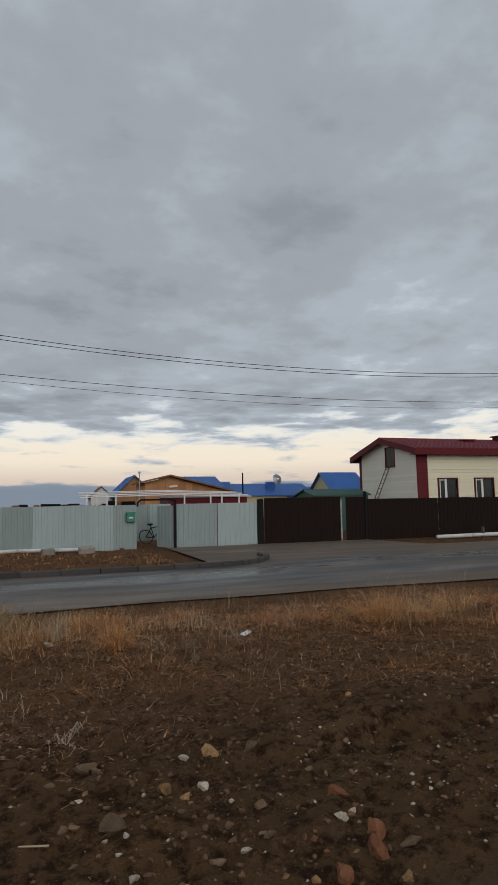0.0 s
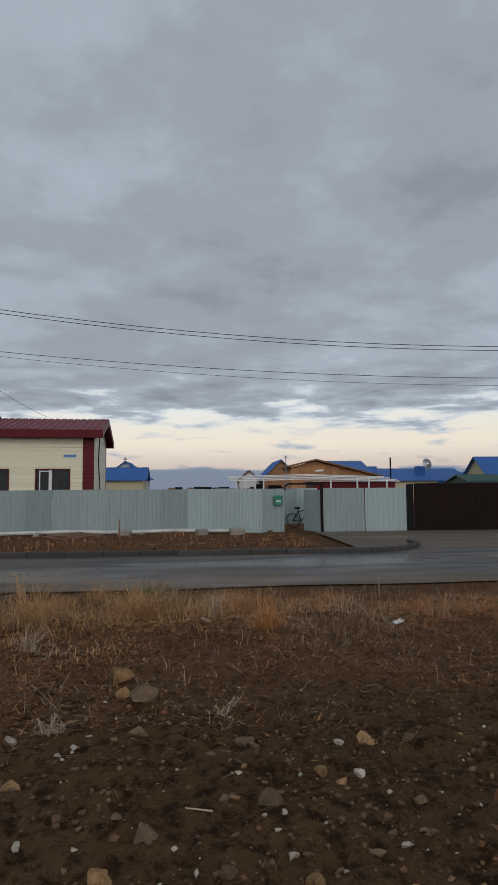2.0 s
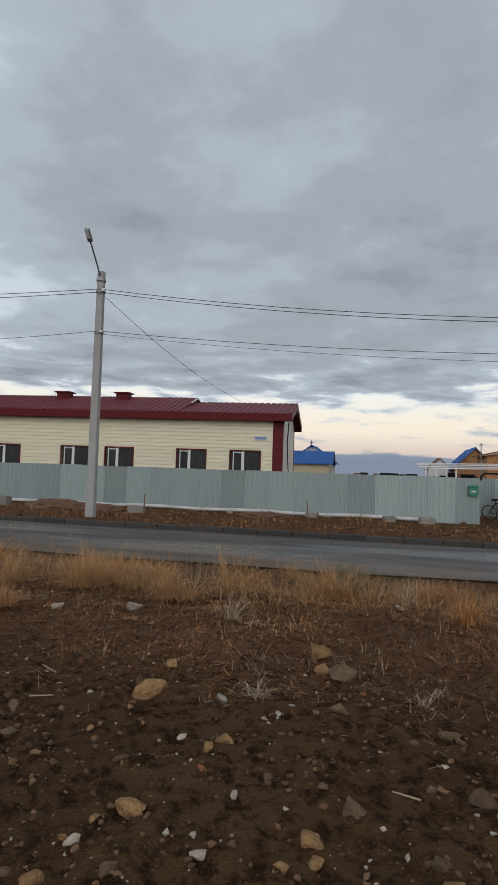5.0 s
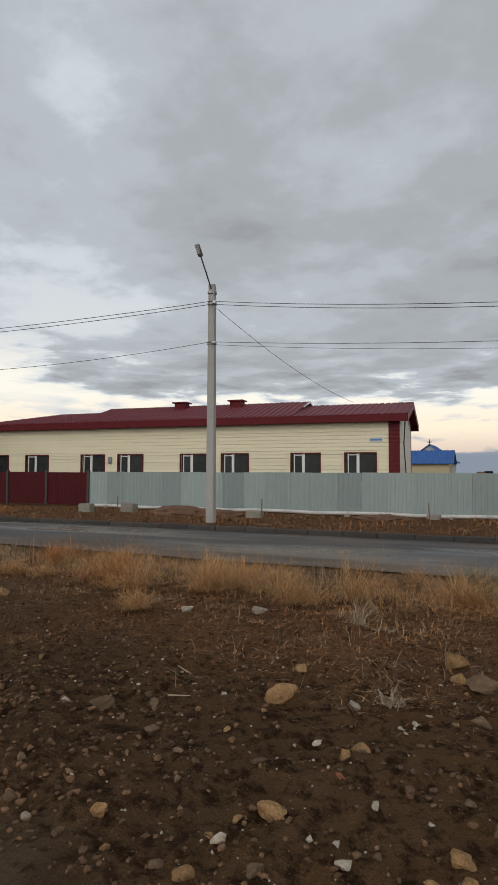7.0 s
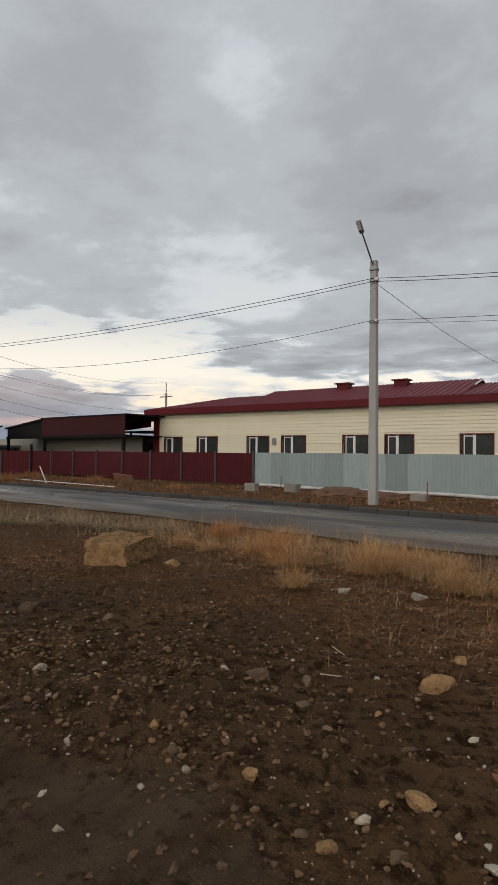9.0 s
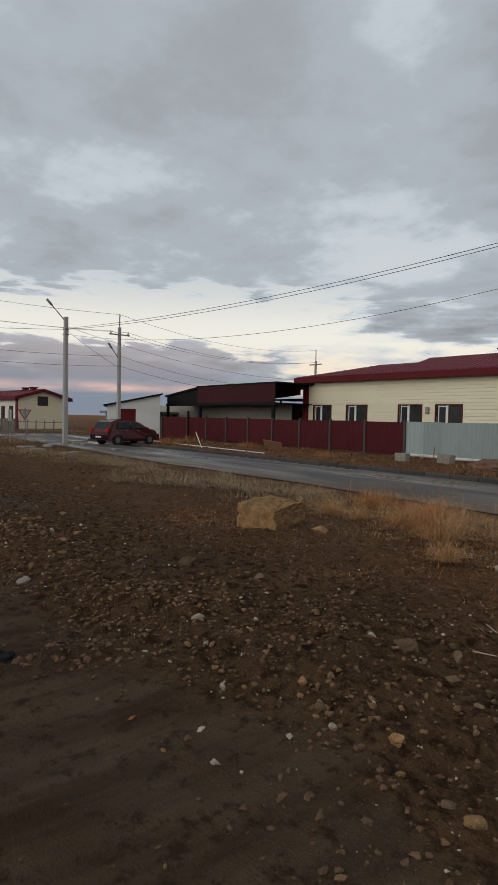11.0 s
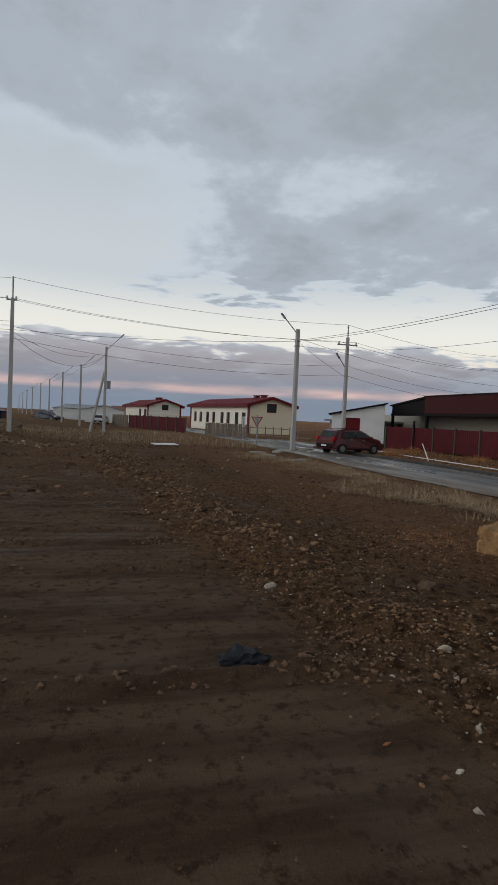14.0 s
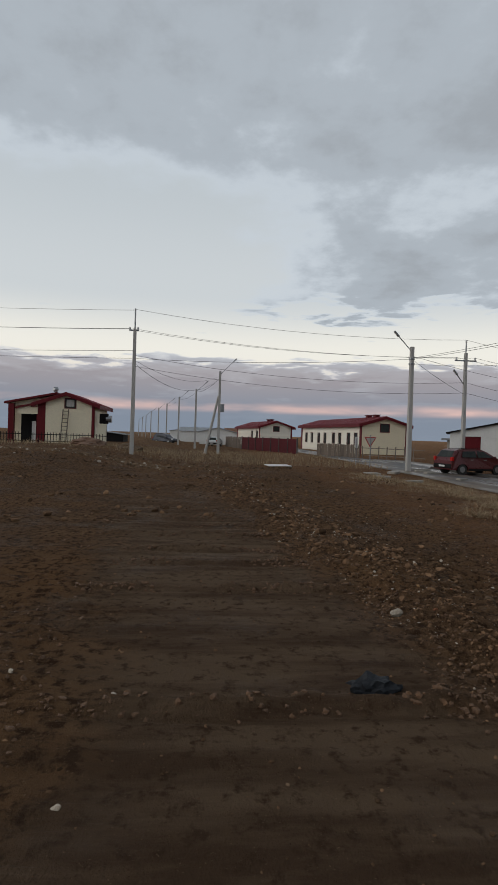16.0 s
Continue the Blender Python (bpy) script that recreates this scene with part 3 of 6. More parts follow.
tube(arch, (-1.42, 0, 2.03), (-1.56, 0, 1.92), 0.035)
tube(arch, (-1.56, 0, 1.92), (-1.56, 0, 1.75), 0.035)
part("arch_pipe", arch, BLACK, wall_gate, "black bent pipe over the wicket")
wicket = part("wicket_leaf", sheet(1.1, 1.75), GREY_SHEET, wall_gate, "open wicket door")
wicket.matrix_basis = pose(-0.06, 0.05, 0.02, 0, 0, 118)

brown_gate = thing("sheet_gate", pose(8.72, F, 0), "dark brown metal sliding gate standing ajar", "gate")
part("gate_leaf", sheet(3.75, 2.10), BROWN_SHEET, brown_gate).matrix_basis = pose(0.08, -0.03, -0.08)
part("gate_leaf", sheet(1.0, 2.06), BROWN_SHEET, brown_gate).matrix_basis = pose(4.12, 0.0, -0.06)
part("post", abox(-0.12, 0.05, -0.06, 0.08, -0.2, 2.0), BLACK, brown_gate)
part("post", abox(5.1, 5.2, -0.06, 0.08, -0.2, 2.25), BLACK, brown_gate)
part("gap_post", abox(3.86, 3.93, 0.02, 0.1, -0.1, 1.9), METAL, brown_gate, "pale metal post in the gap")

# ---- houses ----


def wall_with_holes(length, height, thick, holes):
    """A wall along x, its front at y = 0, with real openings (x0, x1, z0, z1)."""
    bm = bmesh.new()
    xs = sorted({0, length, *(h[0] for h in holes), *(h[1] for h in holes)})
    for a, b in zip(xs, xs[1:]):
        mid = (a + b) / 2
        hs = [h for h in holes if h[0] < mid < h[1]]
        if hs:
            h = hs[0]
            box(bm, a, b, 0, thick, 0, h[2])
            box(bm, a, b, 0, thick, h[3], height)
        else:
            box(bm, a, b, 0, thick, 0, height)
    return bm


def boards(parent, length, height, holes, mat, pitch=0.20, z_start=0.0, gable=None):
    """Lapped boards over a wall's front; gable gives the width left at a height."""
    k = 0
    z = z_start
    while z < height - 0.02:
        z1 = min(z + pitch, height)
        lo, hi = (0.0, length) if gable is None else gable(z1)
        segs = [(lo, hi)]
        for h in holes:
            if h[2] < z1 - 0.05 and h[3] > z + 0.05:
                nxt = []
                for a, b in segs:
                    if h[1] <= a or h[0] >= b:
                        nxt.append((a, b))
                        continue
                    if h[0] > a:
                        nxt.append((a, h[0]))
                    if h[1] < b:
                        nxt.append((h[1], b))
                segs = nxt
        for a, b in segs:
            if b - a < 0.03:
                continue
            bm = bmesh.new()
            pr = [(-0.036, z + 0.018), (-0.036, z + 0.03), (-0.022, z1), (-0.002, z1), (-0.002, z + 0.018)]
            va = [bm.verts.new((a, y, zz)) for y, zz in pr]
            vb = [bm.verts.new((b, y, zz)) for y, zz in pr]
            bm.faces.new(va)
            bm.faces.new(vb[::-1])
            for i in range(5):
                bm.faces.new((va[(i + 1) % 5], va[i], vb[i], vb[(i + 1) % 5]))
            bmesh.ops.recalc_face_normals(bm, faces=bm.faces)
            part("siding_board", bm, mat, parent)
        z = z1
        k += 1


def window(parent, x0, x1, z0, z1, sash=0.40, trim=WINE, tw=0.06):
    bm = bmesh.new()
    for a, b, c, d in ((x0 - tw, x0, z0 - tw, z1 + tw), (x1, x1 + tw, z0 - tw, z1 + tw), (x0, x1, z1, z1 + tw), (x0, x1, z0 - tw, z0)):
        box(bm, a, b, -0.05, 0.06, c, d)
    w = part("window", bm, trim, parent, "wine-red window surround")
    part("glass_pane", abox(x0, x1, 0.07, 0.08, z0, z1), GLASS, w)
    if sash:
        bm = bmesh.new()
        xm = x0 + (x1 - x0) * sash
        for a, b, c, d in ((x0 + 0.12, x0 + 0.17, z0, z1), (xm - 0.05, xm + 0.10, z0, z1), (x0 + 0.17, xm - 0.05, z1 - 0.10, z1 - 0.04)):
            box(bm, a, b, 0.03, 0.065, c, d)
        part("window_frame", bm, WHITE, w, "white plastic sash frame")
    return w


def roof_slope(length, run, rise, over, pitch=0.35):
    """A profiled metal roof plane: along x, from the eave at y = 0 up to the ridge."""
    bm = bmesh.new()
    n = int(length / pitch)
    p = length / n
    xs = []
    for i in range(n):
        xs += [(i * p, 0.0), (i * p + p * 0.6, 0.0), (i * p + p * 0.70, 0.055), (i * p + p * 0.90, 0.055)]
    xs.append((length, 0.0))
    rows = max(2, int(math.hypot(run, rise) / 0.4))
    grid = []
    for j in range(rows + 1):
        t = j / rows
        grid.append([bm.verts.new((x, run * t, rise * t + h + 0.05)) for x, h in xs])
        if 0 < j < rows:
            grid.append([bm.verts.new((x, run * t + 0.005, rise * t + h + 0.035)) for x, h in xs])
    for a, b in zip(grid, grid[1:]):
        for i in range(len(xs) - 1):
            bm.faces.new((a[i], a[i + 1], b[i + 1], b[i]))
    a = [bm.verts.new(v) for v in ((0, 0, 0), (length, 0, 0), (length, run, rise), (0, run, rise))]
    bm.faces.new(a[::-1])
    bm.faces.new((a[0], a[1], grid[0][-1], grid[0][0]))
    bm.faces.new((a[2], a[3], grid[-1][0], grid[-1][-1]))
    bm.faces.new((a[1], a[2], grid[-1][-1], grid[0][-1]))
    bm.faces.new((a[3], a[0], grid[0][0], grid[-1][0]))
    return bm


def long_house(m, length, depth, eave, ridge, wins, label, gable_right=None, gable_left=None, vents=(), mat=SIDING, gmat=None, full=True, wz=(1.45, 2.86), trim_w=0.56, corner_trim=True, sash=0.40, pitch=0.2, hip=0.0):
    """A long low house: front wall on y = 0 facing -y, x from -length to 0, two gables, wine-red metal roof."""
    gmat = gmat or mat
    house = thing("house", m, label, "house")
    holes = [(length + a, length + b, wz[0], wz[1]) for a, b in wins]
    front = part("wall", wall_with_holes(length, eave, 0.25, holes), mat, house)
    front.matrix_basis = pose(-length, 0, 0)
    trim_holes = [(length - trim_w, length + 1, 0, 9), (-1, trim_w, 0, 9)] if corner_trim else []
    boards(front, length, eave, [(a - 0.09, b + 0.09, c - 0.09, d + 0.09) for a, b, c, d in holes] + trim_holes, mat, pitch)
    for h in holes:
        window(front, *h, sash=sash)
    part("wall", abox(-length, 0, depth - 0.25, depth, 0, eave), mat, house)
    for side, spec in ((0, gable_right), (1, gable_left)):
        pts = [(0, 0), (depth, 0), (depth, eave), (depth / 2, ridge), (0, eave)]
        g = part("wall", prism(pts, 0, 0.25), gmat, house, "gable wall")
        if side == 0:
            g.matrix_basis = pose(0, 0, 0, 0, 0, 90)
        else:
            g.matrix_basis = pose(-length, depth, 0, 0, 0, -90)
        if spec is not None:
            gh = [spec] if spec else []
            slope = (ridge - eave) / (depth / 2)

            def width_at(z, slope=slope):
                if z <= eave:
                    return 0.0, depth
                d = (z - eave) / slope
                return d, depth - d
            tz = [(-1, 0.3, 0, eave + 0.02) if side else (depth - 0.3, depth + 1, 0, eave + 0.02)] if corner_trim else []
            boards(g, depth, ridge, [(a - 0.09, b + 0.09, c - 0.09, d + 0.09) for a, b, c, d in gh] + tz, gmat, pitch, gable=width_at)
            for h in gh:
                bm = abox(h[0], h[1], -0.02, 0.0, h[2], h[3])
                w = part("window", bm, GLASS, g, "small attic window")
                fr = bmesh.new()
                for a, b, c, d in ((h[0] - 0.08, h[0], h[2] - 0.08, h[3] + 0.08), (h[1], h[1] + 0.08, h[2] - 0.08, h[3] + 0.08), (h[0], h[1], h[3], h[3] + 0.08), (h[0], h[1], h[2] - 0.08, h[2])):
                    box(fr, a, b, -0.06, 0.0, c, d)
                part("window_frame", fr, WINE, w)
            if corner_trim:
                for a, b in ((-0.002, 0.3) if side else (depth - 0.3, depth + 0.002),):
                    part("corner_trim", abox(a, b, -0.045, 0, 0, eave), WINE, g, "wine-red corner boards")
    if corner_trim:
        for a in (-trim_w, -length):
            tr = part("corner_trim", abox(a, a + trim_w, -0.04, 0, 0, eave), WINE, house, "wine-red corner boards")
            boards(tr, trim_w, eave, [], WINE, pitch)
            for c in tr.children:
                c.matrix_basis = pose(a, -0.038, 0)
    ov, oh = 0.45, 0.55
    run = depth / 2 + oh
    slope = (ridge - eave) / (depth / 2)
    rise = slope * run
    z0 = ridge - rise + 0.04
    L2 = length + 2 * ov
    r = part("roof", roof_slope(L2, run, rise, 0), ROOF_RED, house)
    r.matrix_basis = pose(-length - ov, -oh, z0)
    r2 = part("roof", roof_slope(L2, run, rise, 0), ROOF_RED, house)
    r2.matrix_basis = pose(ov, depth + oh, z0, 0, 0, 180)
    part("ridge_cap", prism([(depth / 2 - 0.16, ridge + 0.07), (depth / 2, ridge + 0.14), (depth / 2 + 0.16, ridge + 0.07), (depth / 2, ridge + 0.10)], -ov, length + ov), ROOF_RED, house).matrix_basis = pose(0, 0, 0, 0, 0, 90)
    part("fascia", abox(-length - ov, ov, -oh - 0.03, -oh, z0 - 0.33, z0 + 0.06), WINE, house, "wine-red eave fascia")
    part("fascia", abox(-length - ov, ov, depth + oh, depth + oh + 0.03, z0 - 0.33, z0 + 0.06), WINE, house)
    part("soffit", abox(-length - ov, ov, -oh, 0.0, z0 - 0.3, z0 - 0.27), WINE, house)
    for x in (ov, -length - ov):
        pts = [(-oh - 0.03, z0 - 0.33), (depth / 2, ridge - 0.24), (depth + oh + 0.03, z0 - 0.33), (depth + oh + 0.03, z0 + 0.06), (depth / 2, ridge + 0.11), (-oh - 0.03, z0 + 0.06)]
        part("bargeboard", prism(pts, -0.02, 0.02), WINE, house).matrix_basis = pose(x, 0, 0, 0, 0, 90)
    if hip:
        # the roof's far end slopes down to the eave
        for c in [c for c in house.children if c.name.split(".")[0] in ("roof", "ridge_cap", "bargeboard")] + [g, *g.children]:
            m0 = c.matrix_basis if c.parent is house else g.matrix_basis @ c.matrix_basis
            back = m0.inverted()
            for v in c.data.vertices:
                w = m0 @ v.co
                w.z = min(w.z, z0 + 0.07 + (ridge - z0) * max(0, w.x + length + ov) / hip)
                v.co = back @ w
    for x, y, zb in vents:
        bm = bmesh.new()
        box(bm, x - 0.38, x + 0.38, y - 0.3, y + 0.3, zb - 0.4, zb + 0.28)
        box(bm, x - 0.50, x + 0.50, y - 0.42, y + 0.42, zb + 0.28, zb + 0.36)
        part("roof_vent", bm, WINE, house, "wine-red boxed vent with a cap")
    return house


WINS = [(-2.82, -1.23), (-5.77, -4.20), (-9.87, -8.30), (-12.46, -10.86), (-16.67, -15.01), (-19.31, -17.68), (-23.54, -21.84), (-26.62, -24.99)]
main_house = long_house(pose(-5.65, 30.9, 0, 0, 0, 4), 27.7, 7.0, 4.90, 5.75, WINS, "long cream-sided house with a wine-red metal roof",
                        gable_right=(), gable_left=(), vents=((-13.9, 3.0, 5.95), (-10.1, 3.0, 5.95)), gmat=SIDING_W, hip=4.2)
for turn, px, py in ((0, -19.6, -0.55), (180, -5.6, 7.55)):
    part("raised_roof", roof_slope(14.0, 4.05, 1.20, 0), ROOF_RED, main_house, "middle stretch of the roof, a step higher").matrix_basis = pose(px, py, 4.84, 0, 0, turn)
part("roof_step", prism([(2.0, 5.62), (3.5, 6.04), (5.0, 5.62), (5.0, 5.68), (3.5, 6.14), (2.0, 5.68)], -0.03, 0.03), WHITE, main_house, "pale metal edge of the roof step").matrix_basis = pose(-5.58, 0, 0, 0, 0, 90)
plate = part("name_plate", abox(-1.55, -0.85, -0.06, -0.035, 3.46, 3.68), SIGNWHITE, main_house, "small white and blue plate")
part("plate_bar", abox(-1.5, -0.9, -0.066, -0.06, 3.52, 3.62), BLUEPLATE, plate)

# plain grey box between two front windows
part("wall_lamp", abox(-17.35, -17.10, -0.16, -0.04, 2.35, 2.75, bevel=0.03), METAL, main_house, "small grey box on the front wall")
# cable that drops from the eave down the gable
cab = bmesh.new()
for p0_, p1_ in (((0.30, -0.3, 4.5), (0.10, 1.2, 3.4)), ((0.10, 1.2, 3.4), (0.12, 3.2, 0.4))):
    tube(cab, p0_, p1_, 0.03, n=5)
part("drain_pipe", cab, BLACK, main_house, "dark slanting cable drop on the gable")
right_house = long_house(pose(20.59 + 26, 30.0, 0), 26.0, 6.7, 4.90, 5.75, [(-26 + a, -26 + b) for a, b in ((1.5, 2.83), (4.17, 5.55), (9.3, 10.7), (13.0, 14.4))], "cream-sided house with wine-red corners and a gable ladder",
                         gable_left=(3.45, 4.40, 3.98, 5.14), gable_right=(), vents=((-17.0, 3.0, 5.75), (-20.2, 2.6, 5.4)), wz=(1.5, 3.05), trim_w=0.74, gmat=SIDING_W)
ladder = thing("ladder", pose(20.2, 33.3, 0), "weathered wooden ladder leaning on the gable", "ladder")
for dx in (-0.2, 0.2):
    part("rail", atube((-0.75, 0.75 + dx, 0.3), (0.30, -0.35 + dx, 3.95), 0.03, n=6), WOODFENCE, ladder)
for i in range(12):
    t = (i + 0.5) / 12
    part("rung", atube((-0.75 + 1.05 * t, 0.55 - 1.1 * t, 0.3 + 3.65 * t), (-0.75 + 1.05 * t, 0.95 - 1.1 * t, 0.3 + 3.65 * t), 0.02, n=6), WOODFENCE, ladder)

# ---- yards behind the fences ----


def gable_block(name, x0, x1, y0, y1, base, eave, ridge, wall, roof, label, along="x", over=0.4, category="house", extras=()):
    """A small building with a pitched roof; along names the ridge's direction."""
    h = thing(name, pose((x0 + x1) / 2, (y0 + y1) / 2, base), label, category)
    w, d = x1 - x0, y1 - y0
    if along == "y":
        w, d = d, w
    turn = pose(0, 0, 0, 0, 0, 90 if along == "y" else 0)
    pts = [(-d / 2, 0), (d / 2, 0), (d / 2, eave), (0, ridge), (-d / 2, eave)]
    part("wall", prism(pts, -w / 2, w / 2), wall, h).matrix_basis = turn @ pose(0, 0, 0, 0, 0, 90)
    run = d / 2 + over
    rise = (ridge - eave) / (d / 2) * run
    for s in (0, 180):
        part("roof", roof_slope(w + 2 * over, run, rise, 0, 0.3), roof, h).matrix_basis = turn @ pose(0, 0, 0, 0, 0, s) @ pose(-w / 2 - over, -run, ridge - rise + 0.03)
    return h


gable_block("house", -9.6, -5.6, 60.5, 66, 0, 3.1, 4.6, PLASTER, ROOF_BLUE, "small white gabled house with a blue metal roof", "y")
hall = gable_block("porch_building", -9.3, -5.5, 57, 60.2, 0, 2.9, 3.9, YELLOW, ROOF_BLUE, "low yellow porch with a blue metal roof", "x", category="building")
fin = thing("roof_finial", pose(-7.6, 60.2, 4.6), "small dark finial on the white gable", "finial")
part("rod", atube((0, 0, -0.1), (0, 0, 0.55), 0.035, n=6), BLACK, fin)
part("bar", abox(-0.2, 0.2, -0.03, 0.03, 0.25, 0.33), BLACK, fin)
rod = thing("antenna", pose(7.0, 49.0, 0), "thin antenna rod beside the timber shed", "antenna")
part("rod", atube((0, 0, 0), (0, 0, 4.6), 0.035, n=6), METAL, rod)
part("tip", abox(-0.12, 0.12, -0.02, 0.02, 4.4, 4.5), METAL, rod)
shack = thing("timber_shed", pose(7.6, 50, 0), "unfinished shed clad with orange boards", "shed")
cl = part("wall", prism([(0, 0), (7.6, 0), (7.6, 2.8), (2.1, 4.15), (0, 3.7)], 0, 5), PLYWOOD, shack)
for i in range(13):
    x = i * 0.585
    top = 3.7 + (4.15 - 3.7) * x / 2.1 if x < 2.1 else 4.15 - (x - 2.1) * (1.35 / 5.5)
    part("board", abox(x, x + 0.575, -0.04, 0, 0.2, top - 0.12, bevel=0.006), PLYWOOD, shack)
part("roof", prism([(-0.4, 3.62), (2.1, 4.2), (8.0, 2.75), (8.0, 2.87), (2.1, 4.34), (-0.4, 3.76)], -0.5, 5.4), RUST, shack)
part("vent_pipe", atube((2.05, -0.1, 3.3), (2.75, -0.1, 3.35), 0.10), WHITE, shack)
gable_block("house", 6.4, 10.2, 61, 68, 0, 2.9, 4.75, PLYWOOD, ROOF_BLUE, "wooden house with a steep blue metal roof", "y")
gable_block("house", 14.0, 18.4, 64, 72, 0, 3.6, 4.9, PLASTER, ROOF_BLUE, "house with a blue hipped roof behind the timber shed", "x")
long_blue = gable_block("barn", 17.5, 30.5, 66, 74, 0, 2.7, 4.05, YELLOW, ROOF_BLUE, "long low building with a blue metal roof", "x", category="building")
for x in (-4.0, 1.8):
    part("roof_vent", abox(x - 0.5, x + 0.5, -2.4, -1.6, 3.2, 4.35, bevel=0.02), ROOF_BLUE, long_blue)
gable_block("barn", 27.5, 35.0, 66, 72, 0, 2.5, 3.6, YELLOW, ROOF_BLUE, "low yellow wing with a blue metal roof", "x", category="building")
chalet = gable_block("house", 29.4, 33.4, 58.5, 63.5, 0, 3.2, 5.0, YELLOW, ROOF_BLUE, "yellow chalet with a steep blue metal roof and white balcony", "x")
part("balcony", abox(2.1, 2.9, -2.2, 2.2, 2.7, 3.6, bevel=0.03), WHITE, chalet, "white balcony rail")
gable_block("house", 4.1, 6.3, 63, 67, 0, 2.7, 3.7, PLASTER, RUST, "small white gabled shed", "y", 0.2)
tent = gable_block("shelter", 15.3, 19.0, 33, 36, 0, 2.15, 2.5, GREENROOF, GREENROOF, "dark green sheet-roofed shelter behind the brown gate", "x", 0.15, "shelter")

frame_rails = thing("pipe_canopy_frame", pose(1.9, 34.5, 0), "white painted pipe frame of an unfinished canopy", "frame")
for x in (0.0, 0.55, 1.1, 1.6, 5.6, 7.2, 7.9, 9.0):
    part("post", abox(x - 0.04, x + 0.04, -0.04, 0.04, 0, 2.45), WHITE, frame_rails)
for z, y in ((2.46, 0), (2.58, 1.2), (2.68, 2.4), (2.36, -0.6)):
    part("rail", atube((-0.4, y, z - 0.08), (4.6, y, z + 0.02), 0.035, n=6), WHITE, frame_rails)
    part("rail", atube((4.6, y, z + 0.02), (9.6, y, z - 0.14), 0.035, n=6), WHITE, frame_rails)
low = thing("low_shed", pose(7.2, 38, 0), "low dark brown shed", "shed")
part("wall", abox(0, 5.4, 0, 3, 0, 2.25), WINE, low)
part("roof", abox(-0.2, 5.6, -0.2, 3.2, 2.25, 2.33), METAL, low)
scrap = thing("scrap_heap", pose(-3.2, 58, 0), "low dark heap of tyres and scrap against the sky", "heap")
for i in range(22):
    x = i * 0.62
    part("scrap_piece", abox(x, x + random.uniform(0.5, 1.2), 0, 1.5, 0, 1.86 + random.uniform(-0.05, 0.22) + (0.3 if 13 < i < 17 else 0), bevel=0.06), BLACK if i % 3 else RUST, scrap)
mast = thing("mast", pose(14.3, 44, 0), "dark thin mast with a satellite dish beside it", "mast")
part("pole", atube((0, 0, 0), (0, 0, 4.15), 0.06), BLACK, mast)
dish = thing("satellite_dish", pose(26.0, 66.0, 3.9), "small grey satellite dish on a rod", "dish")
bm = bmesh.new()
bmesh.ops.create_cone(bm, cap_ends=False, segments=20, radius1=0.62, radius2=0.1, depth=0.18, matrix=pose(0, 0, 0.7, 75, 0, 15))
part("bowl", bm, METAL, dish)
part("rod", atube((0, 0.1, -0.2), (0, 0.1, 0.7), 0.04), METAL, dish)

box_m = thing("mailbox", pose(2.98, F - 0.13, 1.30), "green metal mailbox on the grey fence", "mailbox")
part("body", abox(-0.17, 0.17, -0.07, 0.07, -0.16, 0.17, bevel=0.015), GREENBOX, box_m)
part("lid", prism([(-0.19, 0.17), (0.19, 0.17), (0.17, 0.25), (-0.17, 0.25)], -0.09, 0.08), GREENBOX, box_m)
part("label_bar", abox(-0.09, 0.09, -0.076, -0.07, -0.02, 0.05), SIGNWHITE, box_m)


def bicycle(m):
    b = thing("bicycle", m, "dark bicycle leaning in the yard entrance", "bicycle")
    for x in (-0.52, 0.52):
        bm = bmesh.new()
        n = 24
        for i in range(n):
            a0, a1 = 2 * math.pi * i / n, 2 * math.pi * (i + 1) / n
            tube(bm, (x + 0.32 * math.cos(a0), 0, 0.33 + 0.32 * math.sin(a0)), (x + 0.32 * math.cos(a1), 0, 0.33 + 0.32 * math.sin(a1)), 0.022, n=5)
        w = part("wheel", bm, TYRE, b)
        sp = bmesh.new()
        for i in range(8):
            a0 = math.pi * i / 4
            tube(sp, (x, 0, 0.33), (x + 0.31 * math.cos(a0), 0, 0.33 + 0.31 * math.sin(a0)), 0.004, n=3)
        part("spokes", sp, METAL, w)
    fr = bmesh.new()
    for p, q in (((-0.52, 0.33), (-0.12, 0.30)), ((-0.52, 0.33), (-0.2, 0.78)), ((-0.12, 0.30), (-0.24, 0.88)), ((-0.12, 0.30), (0.33, 0.82)), ((-0.2, 0.75), (0.32, 0.86)), ((0.52, 0.33), (0.30, 0.95))):
        tube(fr, (p[0], 0, p[1]), (q[0], 0, q[1]), 0.02, n=6)
    part("frame", fr, BLACK, b)
    hb = bmesh.new()
    tube(hb, (0.30, -0.3, 1.0), (0.30, 0.3, 1.0), 0.016, n=6)
    part("handlebar", hb, METAL, b)
    part("saddle", abox(-0.38, -0.12, -0.08, 0.08, 0.88, 0.94, bevel=0.025), BLACK, b)
    return b


bicycle(pose(4.45, 26.6, 0.06, 12, 0, -35))

# ---- street side of the fences ----
pipe = thing("heating_pipe", pose(0, F - 0.32, 0), "white wrapped pipe on small blocks along the fence foot", "pipe")
xs_pipe = [-20.2 + i * 1.35 for i in range(17)]
